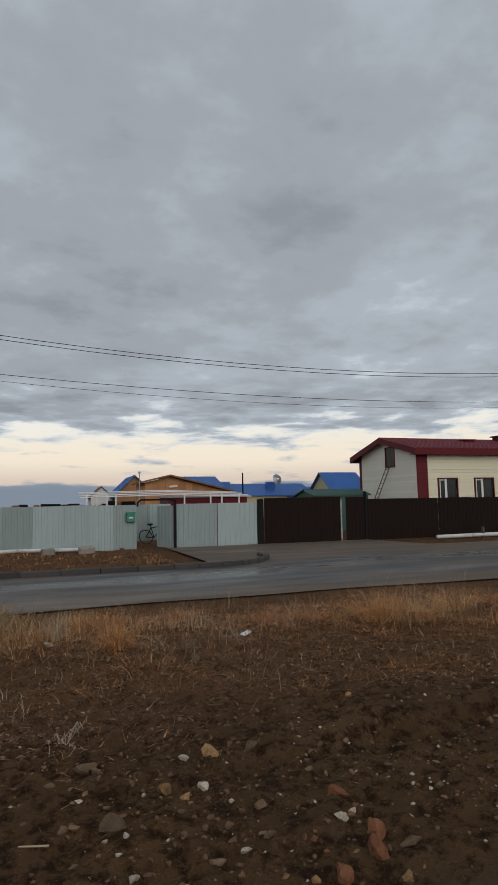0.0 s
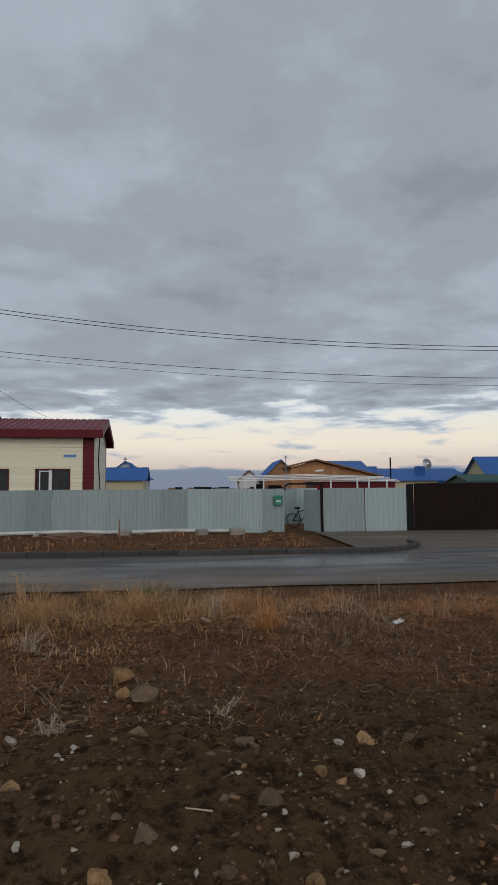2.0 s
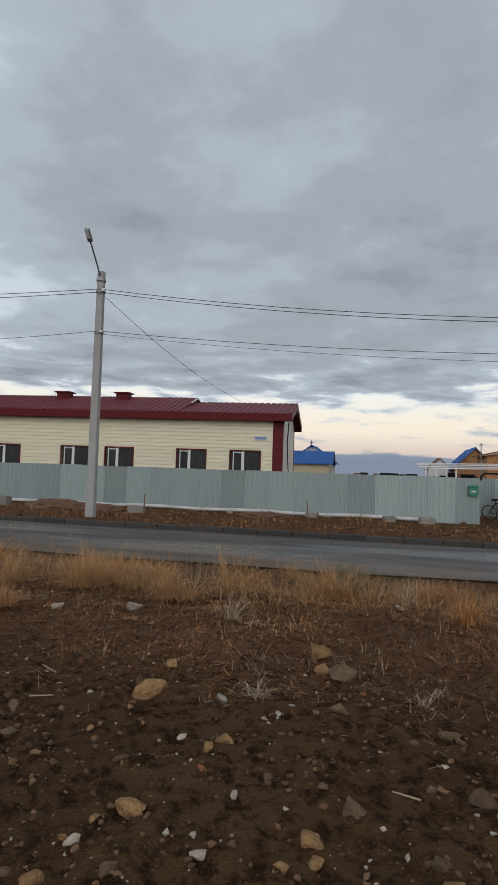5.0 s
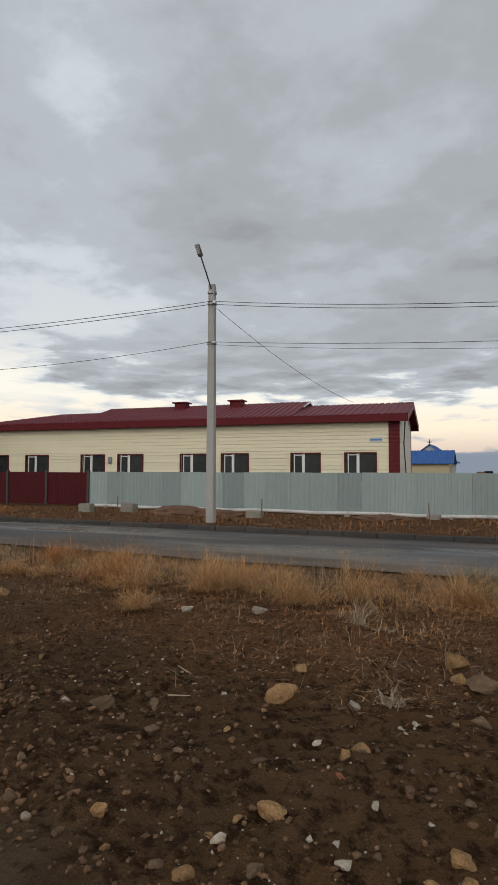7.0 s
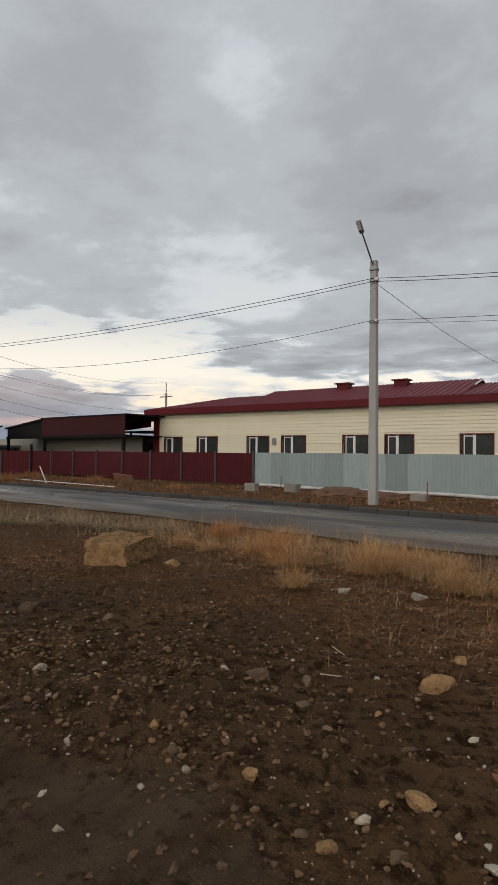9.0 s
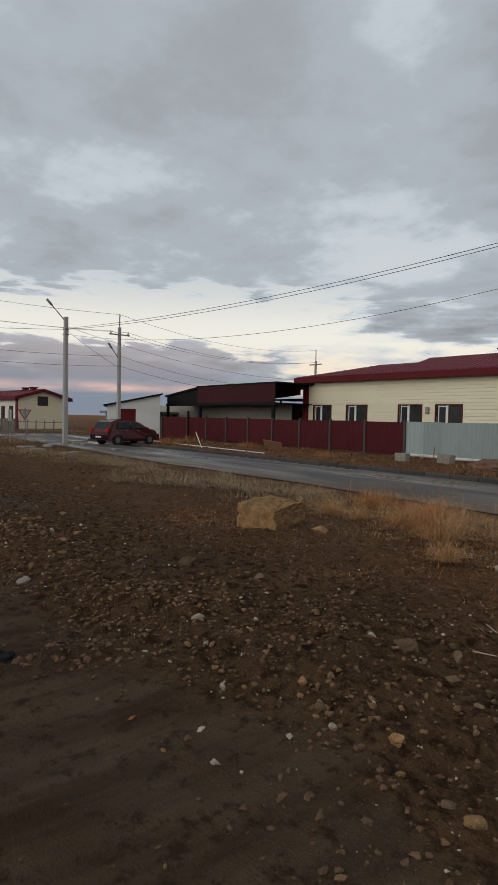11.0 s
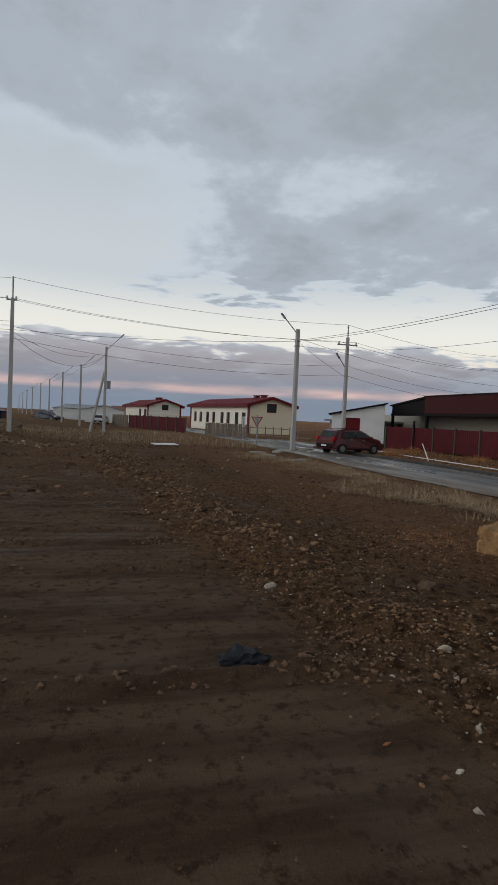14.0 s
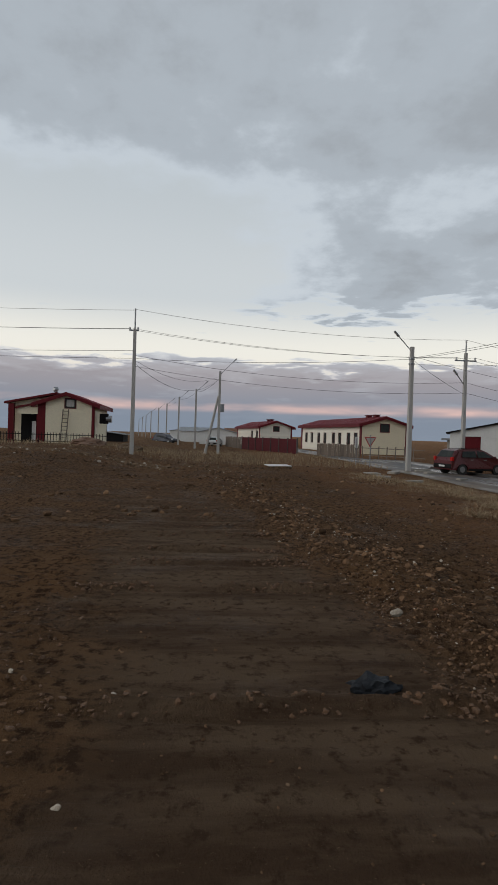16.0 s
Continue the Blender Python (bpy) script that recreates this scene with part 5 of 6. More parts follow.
def simple_car(name, m, paint, label, length=4.05, width=1.72, height=1.52):
    """A hatchback: body shell, glass, lamps, bumpers and four wheels; it faces +x."""
    c = thing(name, m, label, "car")
    h, L = height, length / 2
    side = [(-L, 0.42), (-L + 0.02, 0.80), (-L + 0.10, 0.98), (-L + 0.34, 1.38), (-L + 0.62, h - 0.03), (-0.55, h), (0.20, h - 0.04), (0.62, h - 0.18), (1.12, 1.02), (1.62, 0.93), (L - 0.06, 0.74), (L, 0.45), (L - 0.08, 0.27), (1.66, 0.25), (1.60, 0.45), (1.44, 0.60), (1.24, 0.64), (1.02, 0.58), (0.90, 0.42), (0.86, 0.25),
            (-0.84, 0.25), (-0.88, 0.42), (-1.02, 0.58), (-1.24, 0.64), (-1.44, 0.60), (-1.60, 0.45), (-1.66, 0.27), (-L + 0.06, 0.28)]
    bm = bmesh.new()
    rows = []
    for y, inset in ((-width / 2, 0), (width / 2, 0)):
        rows.append([bm.verts.new((x, y * (1 - (0.20 if z > 1.05 else 0.0) * min(1, (z - 1.0) / 0.4)) if z > 1.05 else y, z)) for x, z in side])
    n = len(side)
    bm.faces.new(rows[0])
    bm.faces.new(rows[1][::-1])
    for i in range(n):
        bm.faces.new((rows[0][(i + 1) % n], rows[0][i], rows[1][i], rows[1][(i + 1) % n]))
    bmesh.ops.recalc_face_normals(bm, faces=bm.faces)
    bmesh.ops.bevel(bm, geom=[e for e in bm.edges if abs(e.verts[0].co.y - e.verts[1].co.y) < 0.3 and min(e.verts[0].co.z, e.verts[1].co.z) > 0.7], offset=0.05, segments=2, affect="EDGES")
    body = part("body", bm, paint, c)
    for s in (-1, 1):
        for pts in ([(-1.32, 1.03), (-1.18, 1.36), (-0.30, 1.40), (-0.30, 1.03)], [(-0.20, 1.03), (-0.20, 1.40), (0.28, 1.37), (0.86, 1.04)]):
            bm = prism([(x, z) for x, z in pts], -0.012, 0.012)
            for v in bm.verts:
                v.co.y = s * (width / 2 + 0.012 - 0.20 * (width / 2) * min(1, max(0, (v.co.z - 1.0) / 0.4))) + v.co.y
            part("side_window", bm, GLASS, body)
        part("tail_lamp", abox(-L - 0.012, -L + 0.16, s * width / 2 - 0.16 if s > 0 else -width / 2 - 0.012, width / 2 + 0.012 if s > 0 else -width / 2 + 0.16, 0.80, 1.03, bevel=0.02), LAMPRED, body)
        part("head_lamp", abox(L - 0.34, L - 0.03, s * width / 2 - 0.22 if s > 0 else -width / 2 - 0.006, width / 2 + 0.006 if s > 0 else -width / 2 + 0.22, 0.66, 0.82, bevel=0.02), SIGNWHITE, body)
        part("side_skirt", abox(-0.84, 0.86, s * width / 2 - 0.02, s * width / 2 + 0.02, 0.24, 0.36, bevel=0.01), BLACK, body)
        part("door_handle", abox(-0.72, -0.52, s * (width / 2 + 0.01) - 0.012, s * (width / 2 + 0.01) + 0.012, 0.86, 0.90), METAL, body)
        part("door_handle", abox(0.22, 0.42, s * (width / 2 + 0.01) - 0.012, s * (width / 2 + 0.01) + 0.012, 0.86, 0.90), METAL, body)
        part("mirror", abox(0.80, 0.98, s * (width / 2 + 0.10) - 0.08, s * (width / 2 + 0.10) + 0.08, 0.98, 1.12, bevel=0.03), paint, body)
        part("roof_rail", atube((-1.2, s * 0.60, h - 0.02), (0.1, s * 0.60, h + 0.03), 0.022, n=6), BLACK, body)
    for pts, nm in (([(-L + 0.12, 1.02), (-L + 0.36, 1.40)], "rear_window"), ([(1.08, 1.05), (0.62, 1.34)], "windscreen")):
        (xa, za), (xb, zb) = pts
        bm = bmesh.new()
        o = -0.02 if nm == "rear_window" else 0.02
        vs = [bm.verts.new(v) for v in ((xa + o, -0.68, za), (xa + o, 0.68, za), (xb + o, 0.58, zb), (xb + o, -0.58, zb))]
        f = bm.faces.new(vs)
        r = bmesh.ops.extrude_face_region(bm, geom=[f])
        for v in r["geom"]:
            if isinstance(v, bmesh.types.BMVert):
                v.co.x -= o * 0.9
        bmesh.ops.recalc_face_normals(bm, faces=bm.faces)
        part(nm, bm, GLASS, body)
    part("bumper", abox(-L - 0.04, -L + 0.10, -width / 2 + 0.03, width / 2 - 0.03, 0.36, 0.62, bevel=0.04), BLACK, body)
    part("bumper", abox(L - 0.10, L + 0.03, -width / 2 + 0.03, width / 2 - 0.03, 0.28, 0.5, bevel=0.04), BLACK, body)
    part("number_plate", abox(-L - 0.055, -L - 0.04, -0.26, 0.26, 0.44, 0.55), SIGNWHITE, body, "white plate with a dark bar")
    for x in (-1.25, 1.26):
        for s in (-1, 1):
            w = part("wheel", atube((x, s * (width / 2 - 0.21), 0.31), (x, s * (width / 2 - 0.01), 0.31), 0.31, n=24), TYRE, c)
            part("rim", atube((x, s * (width / 2 - 0.02), 0.31), (x, s * (width / 2 + 0.004), 0.31), 0.19, 0.17, n=14), METAL, w)
    return c


simple_car("car", pose(-35.0, 15.7, 0.05, 0, 0, 104), CARPAINT, "dark red dusty hatchback parked by the garage")
simple_car("car", pose(-95.5, 1.6, 0.05, 0, 0, 165), material("silver_car_paint", (0.55, 0.56, 0.56), 0.3, 0.3, var=0.1), "silver-white car parked far down the side street")
simple_car("car", pose(-110, -7.2, 0.1, 0, 0, 60), material("dark_blue_car_paint", (0.03, 0.035, 0.05), 0.3, 0.3, var=0.1), "dark far car in the side street", 4.4, 1.8, 1.75)

sign = thing("road_sign", pose(-42.1, 11.55, 0), "give-way triangle seen from behind on a grey post", "sign")
part("post", atube((0, 0, -0.2), (0, 0, 2.25), 0.035), METAL, sign)
tri = prism([(0, 1.35), (0.45, 2.12), (-0.45, 2.12)], 0.05, 0.07)
part("plate", tri, SIGNRED, sign, "dark red rim").matrix_basis = pose(0, 0, 0, 0, 0, 90)
part("face", prism([(0, 1.50), (0.34, 2.06), (-0.34, 2.06)], 0.035, 0.05), material("sign_face", (0.45, 0.43, 0.38), 0.5, var=0.15), sign).matrix_basis = pose(0, 0, 0, 0, 0, 90)
sign2 = thing("road_sign", pose(-43.5, 10.9, 0), "narrow sign edge on a thin post", "sign")
part("post", atube((0, 0, -0.2), (0, 0, 2.0), 0.03), METAL, sign2)
part("plate", abox(-0.02, 0.02, -0.12, 0.12, 1.3, 2.1, bevel=0.008), SIGNWHITE, sign2)

# ---- stones ----


def rock_mesh(size, seed, sub=3, flat=0.62, rough=0.35):
    bm = bmesh.new()
    bmesh.ops.create_icosphere(bm, subdivisions=sub, radius=1.0)
    o = Vector((seed * 3.1, seed * 1.7, seed * 0.9))
    rnd = random.Random(seed)
    cuts = [Vector((rnd.uniform(-1, 1), rnd.uniform(-1, 1), rnd.uniform(-0.6, 1))).normalized() for _ in range(10)]
    sx, sy = rnd.uniform(0.85, 1.25), rnd.uniform(0.65, 0.95)
    for v in bm.verts:
        p = v.co.copy()
        for c in cuts:
            d = p.dot(c) - 0.52
            if d > 0:
                p -= c * d
        p *= 1 + rough * 0.40 * noise.noise(p * 1.8 + o) + 0.10 * noise.noise(p * 4.5 + o) + 0.05 * noise.noise(p * 11 + o)
        v.co = Vector((p.x * sx * size, p.y * sy * size, p.z * flat * size))
    return mesh_of(bm, "rock")


def rock(x, y, size, mat, label, seed, sink=0.3, group="loose stones", sub=3):
    ob = part("stone", rock_mesh(size, seed, sub), mat)
    ob.matrix_basis = pose(x, y, ground_z(x, y) + size * 0.62 * (1 - sink) * 0.35, random.uniform(-12, 12), random.uniform(-12, 12), random.uniform(0, 360))
    return tagged(ob, label, "stone", group)


KIND = {"Y": (STONE, "rough ochre limestone lump lying on the soil"), "W": (STONE_W, "pale whitish stone lying on the soil"),
        "R": (STONE_R, "reddish stone half sunk in the soil"), "G": (STONE_G, "grey-brown stone half sunk in the soil")}
MIDDLE = [(-1.01, 5.24, 0.146, "Y"), (-0.94, 4.82, 0.083, "Y"), (-0.75, 4.72, 0.111, "G"), (-1.08, 4.11, 0.032, "W"), (-1.15, 3.93, 0.034, "W"), (-0.76, 4.07, 0.063, "G"), (-1.56, 4.03, 0.053, "W"), (-1.39, 3.37, 0.059, "Y"),
          (-1.43, 3.22, 0.053, "Y"), (-1.65, 3.39, 0.027, "W"), (-0.76, 3.06, 0.033, "G"), (-0.6, 2.85, 0.067, "G"), (-0.77, 2.55, 0.06, "Y"), (-1.63, 2.61, 0.087, "Y"), (-1.76, 2.48, 0.028, "Y"), (-1.2, 2.31, 0.035, "W"),
          (-0.87, 2.36, 0.031, "Y"), (-0.23, 2.51, 0.042, "G"), (-0.17, 2.39, 0.055, "Y"), (0.14, 2.49, 0.057, "Y")]
MIDDLE_REST = [(-0.21, 3.17, 0.047, "G"), (0.04, 3.1, 0.078, "G"), (0.07, 2.67, 0.028, "W"), (-0.06, 2.47, 0.021, "W"), (-0.36, 2.54, 0.019, "W"), (-0.51, 2.55, 0.013, "W"), (-0.49, 2.37, 0.012, "W"), (-0.46, 2.73, 0.021, "W"),
               (-1.84, 2.97, 0.053, "G"), (0.07, 2.93, 0.018, "W"), (-1.38, 2.4, 0.023, "W"), (-1.74, 2.26, 0.042, "W"), (-1.77, 2.01, 0.045, "Y"), (-1.52, 2.14, 0.046, "G"), (-0.74, 2.44, 0.046, "Y"), (-1.18, 2.81, 0.025, "W"),
               (-1.09, 2.43, 0.027, "G"), (-0.12, 3.45, 0.021, "W"), (-0.08, 3.85, 0.063, "G"), (-0.28, 3.77, 0.034, "G")]
LEFT = [(-2.15, 4.55, 0.064, "Y"), (-2.09, 3.93, 0.113, "Y"), (-3.24, 6.39, 0.085, "W"), (-4.01, 6, 0.076, "W"), (-2.35, 2.21, 0.049, "Y"), (-2.19, 2.05, 0.03, "Y"), (-1.93, 2.05, 0.036, "G"), (-3.09, 3.17, 0.074, "G"),
        (-2.57, 3.02, 0.068, "G"), (-2.95, 3.55, 0.039, "G"), (-3.29, 3.07, 0.033, "W"), (-2.14, 2.58, 0.028, "G"), (-2.98, 2.59, 0.035, "G"), (-2.79, 3.38, 0.051, "G"), (-2.46, 3.79, 0.033, "W"), (-4.39, 2.3, 0.06, "W"),
        (-2.67, 2.08, 0.039, "W"), (-2.82, 2.15, 0.041, "G"), (-3.1, 2.25, 0.042, "Y"), (-5.03, 3.38, 0.06, "G"), (-3.36, 1.84, 0.029, "W"), (-5.32, 3.45, 0.05, "G"), (-6.64, 5.71, 0.108, "Y"), (-4.1, 1.7, 0.023, "W"),
        (-6.34, 1.49, 0.058, "W"), (-6.69, 2.66, 0.074, "G"), (-3.32, 1.23, 0.019, "R"), (-3.03, 1.49, 0.024, "W"), (-2.75, 1.39, 0.024, "W"), (-2.71, 1.82, 0.027, "W"), (-5.99, 3.16, 0.083, "G"), (-4.76, -1.81, 0.025, "W"),
        (-4.51, -1.06, 0.02, "W"), (-3.29, -1.14, 0.024, "W"), (-3.44, -0.03, 0.018, "G")]
RIGHT = [(0.34, 3.41, 0.054, "Y"), (0.54, 3.73, 0.038, "W"), (0.57, 3.41, 0.042, "W"), (0.44, 3.28, 0.041, "Y"), (1.19, 6.19, 0.089, "G"), (0.68, 7.58, 0.063, "Y"), (0.69, 3.71, 0.057, "Y"), (0.99, 3.74, 0.058, "G"),
         (1.26, 2.62, 0.074, "R"), (1.17, 2.44, 0.069, "R"), (1.37, 2.48, 0.054, "G"), (0.96, 2.37, 0.061, "R"), (0.82, 2.38, 0.033, "Y"), (1.21, 2.27, 0.044, "Y"), (1.15, 2.77, 0.039, "W"), (1.58, 2.77, 0.017, "W"),
         (1.78, 2.89, 0.017, "W"), (0.28, 2.53, 0.015, "W"), (0.52, 2.36, 0.037, "Y"), (0.6, 2.67, 0.026, "W"), (0.75, 2.77, 0.031, "G"), (0.45, 2.66, 0.041, "G"), (0.82, 3.07, 0.041, "G"), (1.25, 3.01, 0.049, "R"),
         (0.69, 3.2, 0.025, "W")]
for i, (x, y, size, k) in enumerate(MIDDLE + MIDDLE_REST + LEFT + RIGHT):
    rock(x, y, size * 1.28, KIND[k][0], KIND[k][1], i + 1, sink=0.15)
rng = random.Random(5)
for i in range(190):
    x, y = rng.uniform(-9, 3.5), rng.uniform(1.5, 4.6)
    if track(x, y) > 0.2:
        continue
    k = rng.choice("YGGGGRW")
    rock(x, y, rng.uniform(0.016, 0.042), KIND[k][0], KIND[k][1], 200 + i, sub=2)


def stone_block():
    bm = bmesh.new()
    box(bm, -0.33, 0.33, -0.52, 0.52, -0.08, 0.37)
    bmesh.ops.subdivide_edges(bm, edges=bm.edges[:], cuts=17, use_grid_fill=True)
    for v in bm.verts:
        p = v.co.copy()
        n1 = noise.noise(p * 2.3 + Vector((3, 1, 7)))
        n2 = noise.noise(p * 7.0)
        n3 = noise.noise(p * 18.0)
        c = max(0, abs(p.x) / 0.36 + abs(p.y) / 0.55 + abs(p.z - 0.2) / 0.27 - 2.2)
        v.co = p + Vector((p.x, p.y * 0.6, (p.z - 0.2) * 0.7)) * (0.10 * n1 + 0.09 * n2 - 0.12 * c) + Vector((n3, n2, n3)) * 0.03
        crack = max(0, 1 - abs(noise.noise(p * 3.2 + Vector((1, 5, 2)))) * 5)
        v.co -= Vector((p.x, p.y * 0.6, (p.z - 0.15) * 0.6)) * 0.08 * crack
        if p.z > 0.32:
            v.co.z += 0.05 * n1 - 0.06 * (p.x + 0.2)
    ob = part("stone_block", bm, STONE)
    ob.matrix_basis = pose(-7.60, 5.60, ground_z(-7.5, 5.7) + 0.0, 0, 0, 24)
    return tagged(ob, "large rough-hewn ochre limestone block on the bare soil", "stone block")


stone_block()
rag = bmesh.new()
bmesh.ops.create_icosphere(rag, subdivisions=3, radius=1.0)
for v in rag.verts:
    p = v.co.copy()
    k = 1 + 0.7 * noise.noise(p * 2.4) + 0.8 * noise.noise(p * 5.5)
    v.co = Vector((p.x * 0.09 * k, p.y * 0.17 * k, max(-0.02, p.z * 0.09 * k)))
rg = part("crumpled_rag", rag, material("slate_rag", (0.034, 0.037, 0.042), 0.7, spec=0.15, var=0.4, scale=14, bump=0.6, bscale=60))
rg.matrix_basis = pose(-4.50, 0.72, ground_z(-4.5, 0.7) + 0.01, 0, 0, 12)
tagged(rg, "dark slate-grey crumpled rag on the track", "rag")
pale = thing("pale_slab", pose(-35.0, 4.0, 0.12, 0, 4, 20), "pale board lying on rubble", "slab")
part("board", abox(-0.35, 0.35, -0.75, 0.75, 0.12, 0.16, bevel=0.01), PIPEWRAP, pale)
for i in range(8):
    part("rubble", rock_mesh(random.uniform(0.1, 0.2), 700 + i, 1), STONE_G, pale).matrix_basis = pose(random.uniform(-0.5, 0.5), random.uniform(-0.3, 1.3), 0.04)
for x, y, L, r in ((-2.7, 3.55, 0.16, 12), (-3.0, 4.15, 0.2, 150), (-0.35, 3.0, 0.14, 170)):
    st = part("stick", atube((-L / 2, 0, 0.02), (L / 2, 0, 0.03), 0.006, 0.004, n=5), PALETWIG)
    st.matrix_basis = pose(x, y, ground_z(x, y), 0, 0, r)
    tagged(st, "pale dry stick on the soil", "stick")
pap = part("paper_scrap", abox(-0.07, 0.07, -0.035, 0.035, 0, 0.02, bevel=0.006), SIGNWHITE)
pap.matrix_basis = pose(2.05, 7.0, ground_z(2, 7) + 0.04, 10, -8, 30)
tagged(pap, "crumpled white paper scrap in the weeds", "paper")
rock(-0.27, 7.3, 0.06, STONE_W, "small white stone among weeds", 901)

for i, (x, y, w, d, turn) in enumerate(((-37.6, 13.4, 0.8, 0.25, 10), (-35.6, 13.1, 0.6, 0.22, -8), (-34.0, 12.95, 0.5, 0.2, 14), (-31.4, 8.6, 0.45, 0.25, 30), (-28.2, 8.2, 0.35, 0.2, -20), (-33.9, 10.6, 0.4, 0.25, 50), (-26.5, 9.1, 0.4, 0.15, 5), (-29.1, 12.5, 0.28, 0.16, 25))):
    ob = part("pale_slab", abox(-d, d, -w, w, -0.05, 0.10, bevel=0.03), BLOCK)
    ob.matrix_basis = pose(x, y, max(0.05, ground_z(x, y)), random.uniform(-4, 4), random.uniform(-4, 4), turn)
    tagged(ob, "pale broken kerb slab lying near the corner", "slab", "slabs near the corner")

# ---- loose gravel ----


def scatter_stones(name, n, place, size, mat, label, seed):
    rs = np.random.RandomState(seed)
    base = bmesh.new()
    bmesh.ops.create_icosphere(base, subdivisions=1, radius=1.0)
    bv = np.array([v.co[:] for v in base.verts])
    bf = np.array([[v.index for v in f.verts] for f in base.faces])
    base.free()
    V, Fc, k = [], [], 0
    while k < n:
        x, y, w = place(rs)
        if rs.rand() > w:
            continue
        s = size(rs)
        a = rs.rand() * 6.283
        p = bv * (1 + 0.28 * rs.randn(len(bv), 1)) * np.array([1, rs.uniform(0.6, 1), rs.uniform(0.45, 0.8)]) * s
        c, d = math.cos(a), math.sin(a)
        p = np.stack([p[:, 0] * c - p[:, 1] * d + x, p[:, 0] * d + p[:, 1] * c + y, p[:, 2] + ground_z(x, y) + s * 0.15], 1)
        V.append(p)
        Fc.append(bf + k * len(bv))
        k += 1
    me = bpy.data.meshes.new(name)
    me.from_pydata(np.concatenate(V).tolist(), [], np.concatenate(Fc).tolist())
    ob = part(name, me, mat)
    return tagged(ob, label, "gravel", kind="stuff")


def gravel_place(rs):
    y = 1.3 + 7.5 * rs.rand() ** 1.6
    x = rs.uniform(-14, 5)
    w = 1 - 0.93 * track(x, y)
    w *= 0.25 + 1.3 * max(0, 0.25 + noise.noise((x * 0.7, y * 0.7, 2.0)))
    if y > 4.8 and x > -4:
        w *= 0.25
    return x, y, min(1, w)


def bank_place(rs):
    x = rs.uniform(-10, -2.5)
    y = 2.6 + 0.13 * (x + 3) + rs.randn() * 0.5
    return x, y, (1 - 0.97 * track(x, y)) * max(0.1, 0.5 + noise.noise((x * 0.9, y * 0.9, 8.0)))


def ridge_place(rs):
    x = rs.uniform(-30, -6.5)
    y = 2.6 + 0.13 * (x + 3) + rs.randn() * 0.55 + (0.05 * (-8 - x) if x < -8 else 0)
    return x, y, (1 - 0.95 * track(x, y)) * 0.6 * max(0, 0.5 + noise.noise((x * 0.5, y * 0.5, 8.0)))


def far_place(rs):
    x, y = rs.uniform(-38, -12), rs.uniform(-9, 8)
    return x, y, max(0.02, 0.1 + 1.2 * noise.noise((x * 0.35, y * 0.35, 6.0)))


def track_place(rs):
    x, y = rs.uniform(-9, -1.5), rs.uniform(-3.2, 1.6)
    return x, y, 0.6


gs2 = lambda a, b: (lambda rs: a + (b - a) * rs.rand() ** 2.4)
gs = lambda a, b: (lambda rs: a + (b - a) * rs.rand() ** 3.5)
scatter_stones("gravel", 13000, gravel_place, gs(0.005, 0.024), PEBBLES, "loose brown gravel on the bare soil", 11)
scatter_stones("pale_gravel", 2600, gravel_place, gs(0.004, 0.017), STONE_W, "scattered pale pebbles", 12)
CLOD = material("dry_clods", (0.15, 0.078, 0.038), 0.95, var=0.4, scale=9, bump=0.8, bscale=40, color2=(0.095, 0.055, 0.033))


def clod_place(rs):
    x, y = rs.uniform(-14, 5), 1.2 + 5.5 * rs.rand() ** 1.4
    return x, y, min(1, 0.1 + max(0, 0.2 + 1.4 * noise.noise((x * 1.1, y * 1.1, 5.0))))


def track_clod(rs):
    x, y = rs.uniform(-22, -3.2), rs.uniform(-2.6, 1.9)
    near = min(abs(x - 0.05 - r) for r, h in RIDGES if h > 0.05)
    return x, y, (math.exp(-(near / 0.13) ** 2) if track(x, y) > 0.3 else 0.12) * max(0.02, 0.45 + noise.noise((x * 0.3, y * 0.9, 9.0)))


scatter_stones("soil_clods", 8000, clod_place, gs(0.005, 0.026), CLOD, "crumbled clods of brown soil", 21)
scatter_stones("track_clods", 5500, track_clod, gs(0.006, 0.034), CLOD, "crumbled clods along the dirt track", 22)
scatter_stones("bank_gravel", 4500, bank_place, gs(0.005, 0.028), PEBBLES, "bank of loose gravel beside the dirt track", 20)
scatter_stones("rubble_gravel", 3500, ridge_place, gs(0.010, 0.060), PEBBLES, "ridge of coarse gravel beside the dirt track", 13)
scatter_stones("pale_rubble", 350, ridge_place, gs(0.010, 0.035), STONE_W, "pale stones in the gravel ridge", 14)
scatter_stones("field_rubble", 1800, far_place, gs(0.02, 0.10), PEBBLES, "scattered rubble on the open field", 15)
def verge_rubble(rs):
    x, y = rs.uniform(-44, 3.4), rs.uniform(17.2, 24.0)
    return x, y, max(0.05, 0.2 + noise.noise((x * 0.6, y * 0.9, 4.0)))


def crest_rubble(rs):
    x, y = -31 + rs.randn() * 1.6, rs.uniform(-15, 1)
    return x, y, max(0.05, 0.4 + noise.noise((x * 0.6, y * 0.4, 4.0)))


scatter_stones("crest_rubble", 700, crest_rubble, gs(0.04, 0.16), STONE_G, "broken stones along the crest of the rise", 18)
scatter_stones("crest_rubble", 90, crest_rubble, gs(0.04, 0.14), STONE_W, "white stones along the crest of the rise", 19)
scatter_stones("verge_rubble", 1500, verge_rubble, gs(0.02, 0.12), PEBBLES, "clods and rubble on the verge", 17)
scatter_stones("track_grit", 700, track_place, gs(0.004, 0.02), PEBBLES, "fine grit on the dirt track", 16)

# ---- dry grass and weeds ----


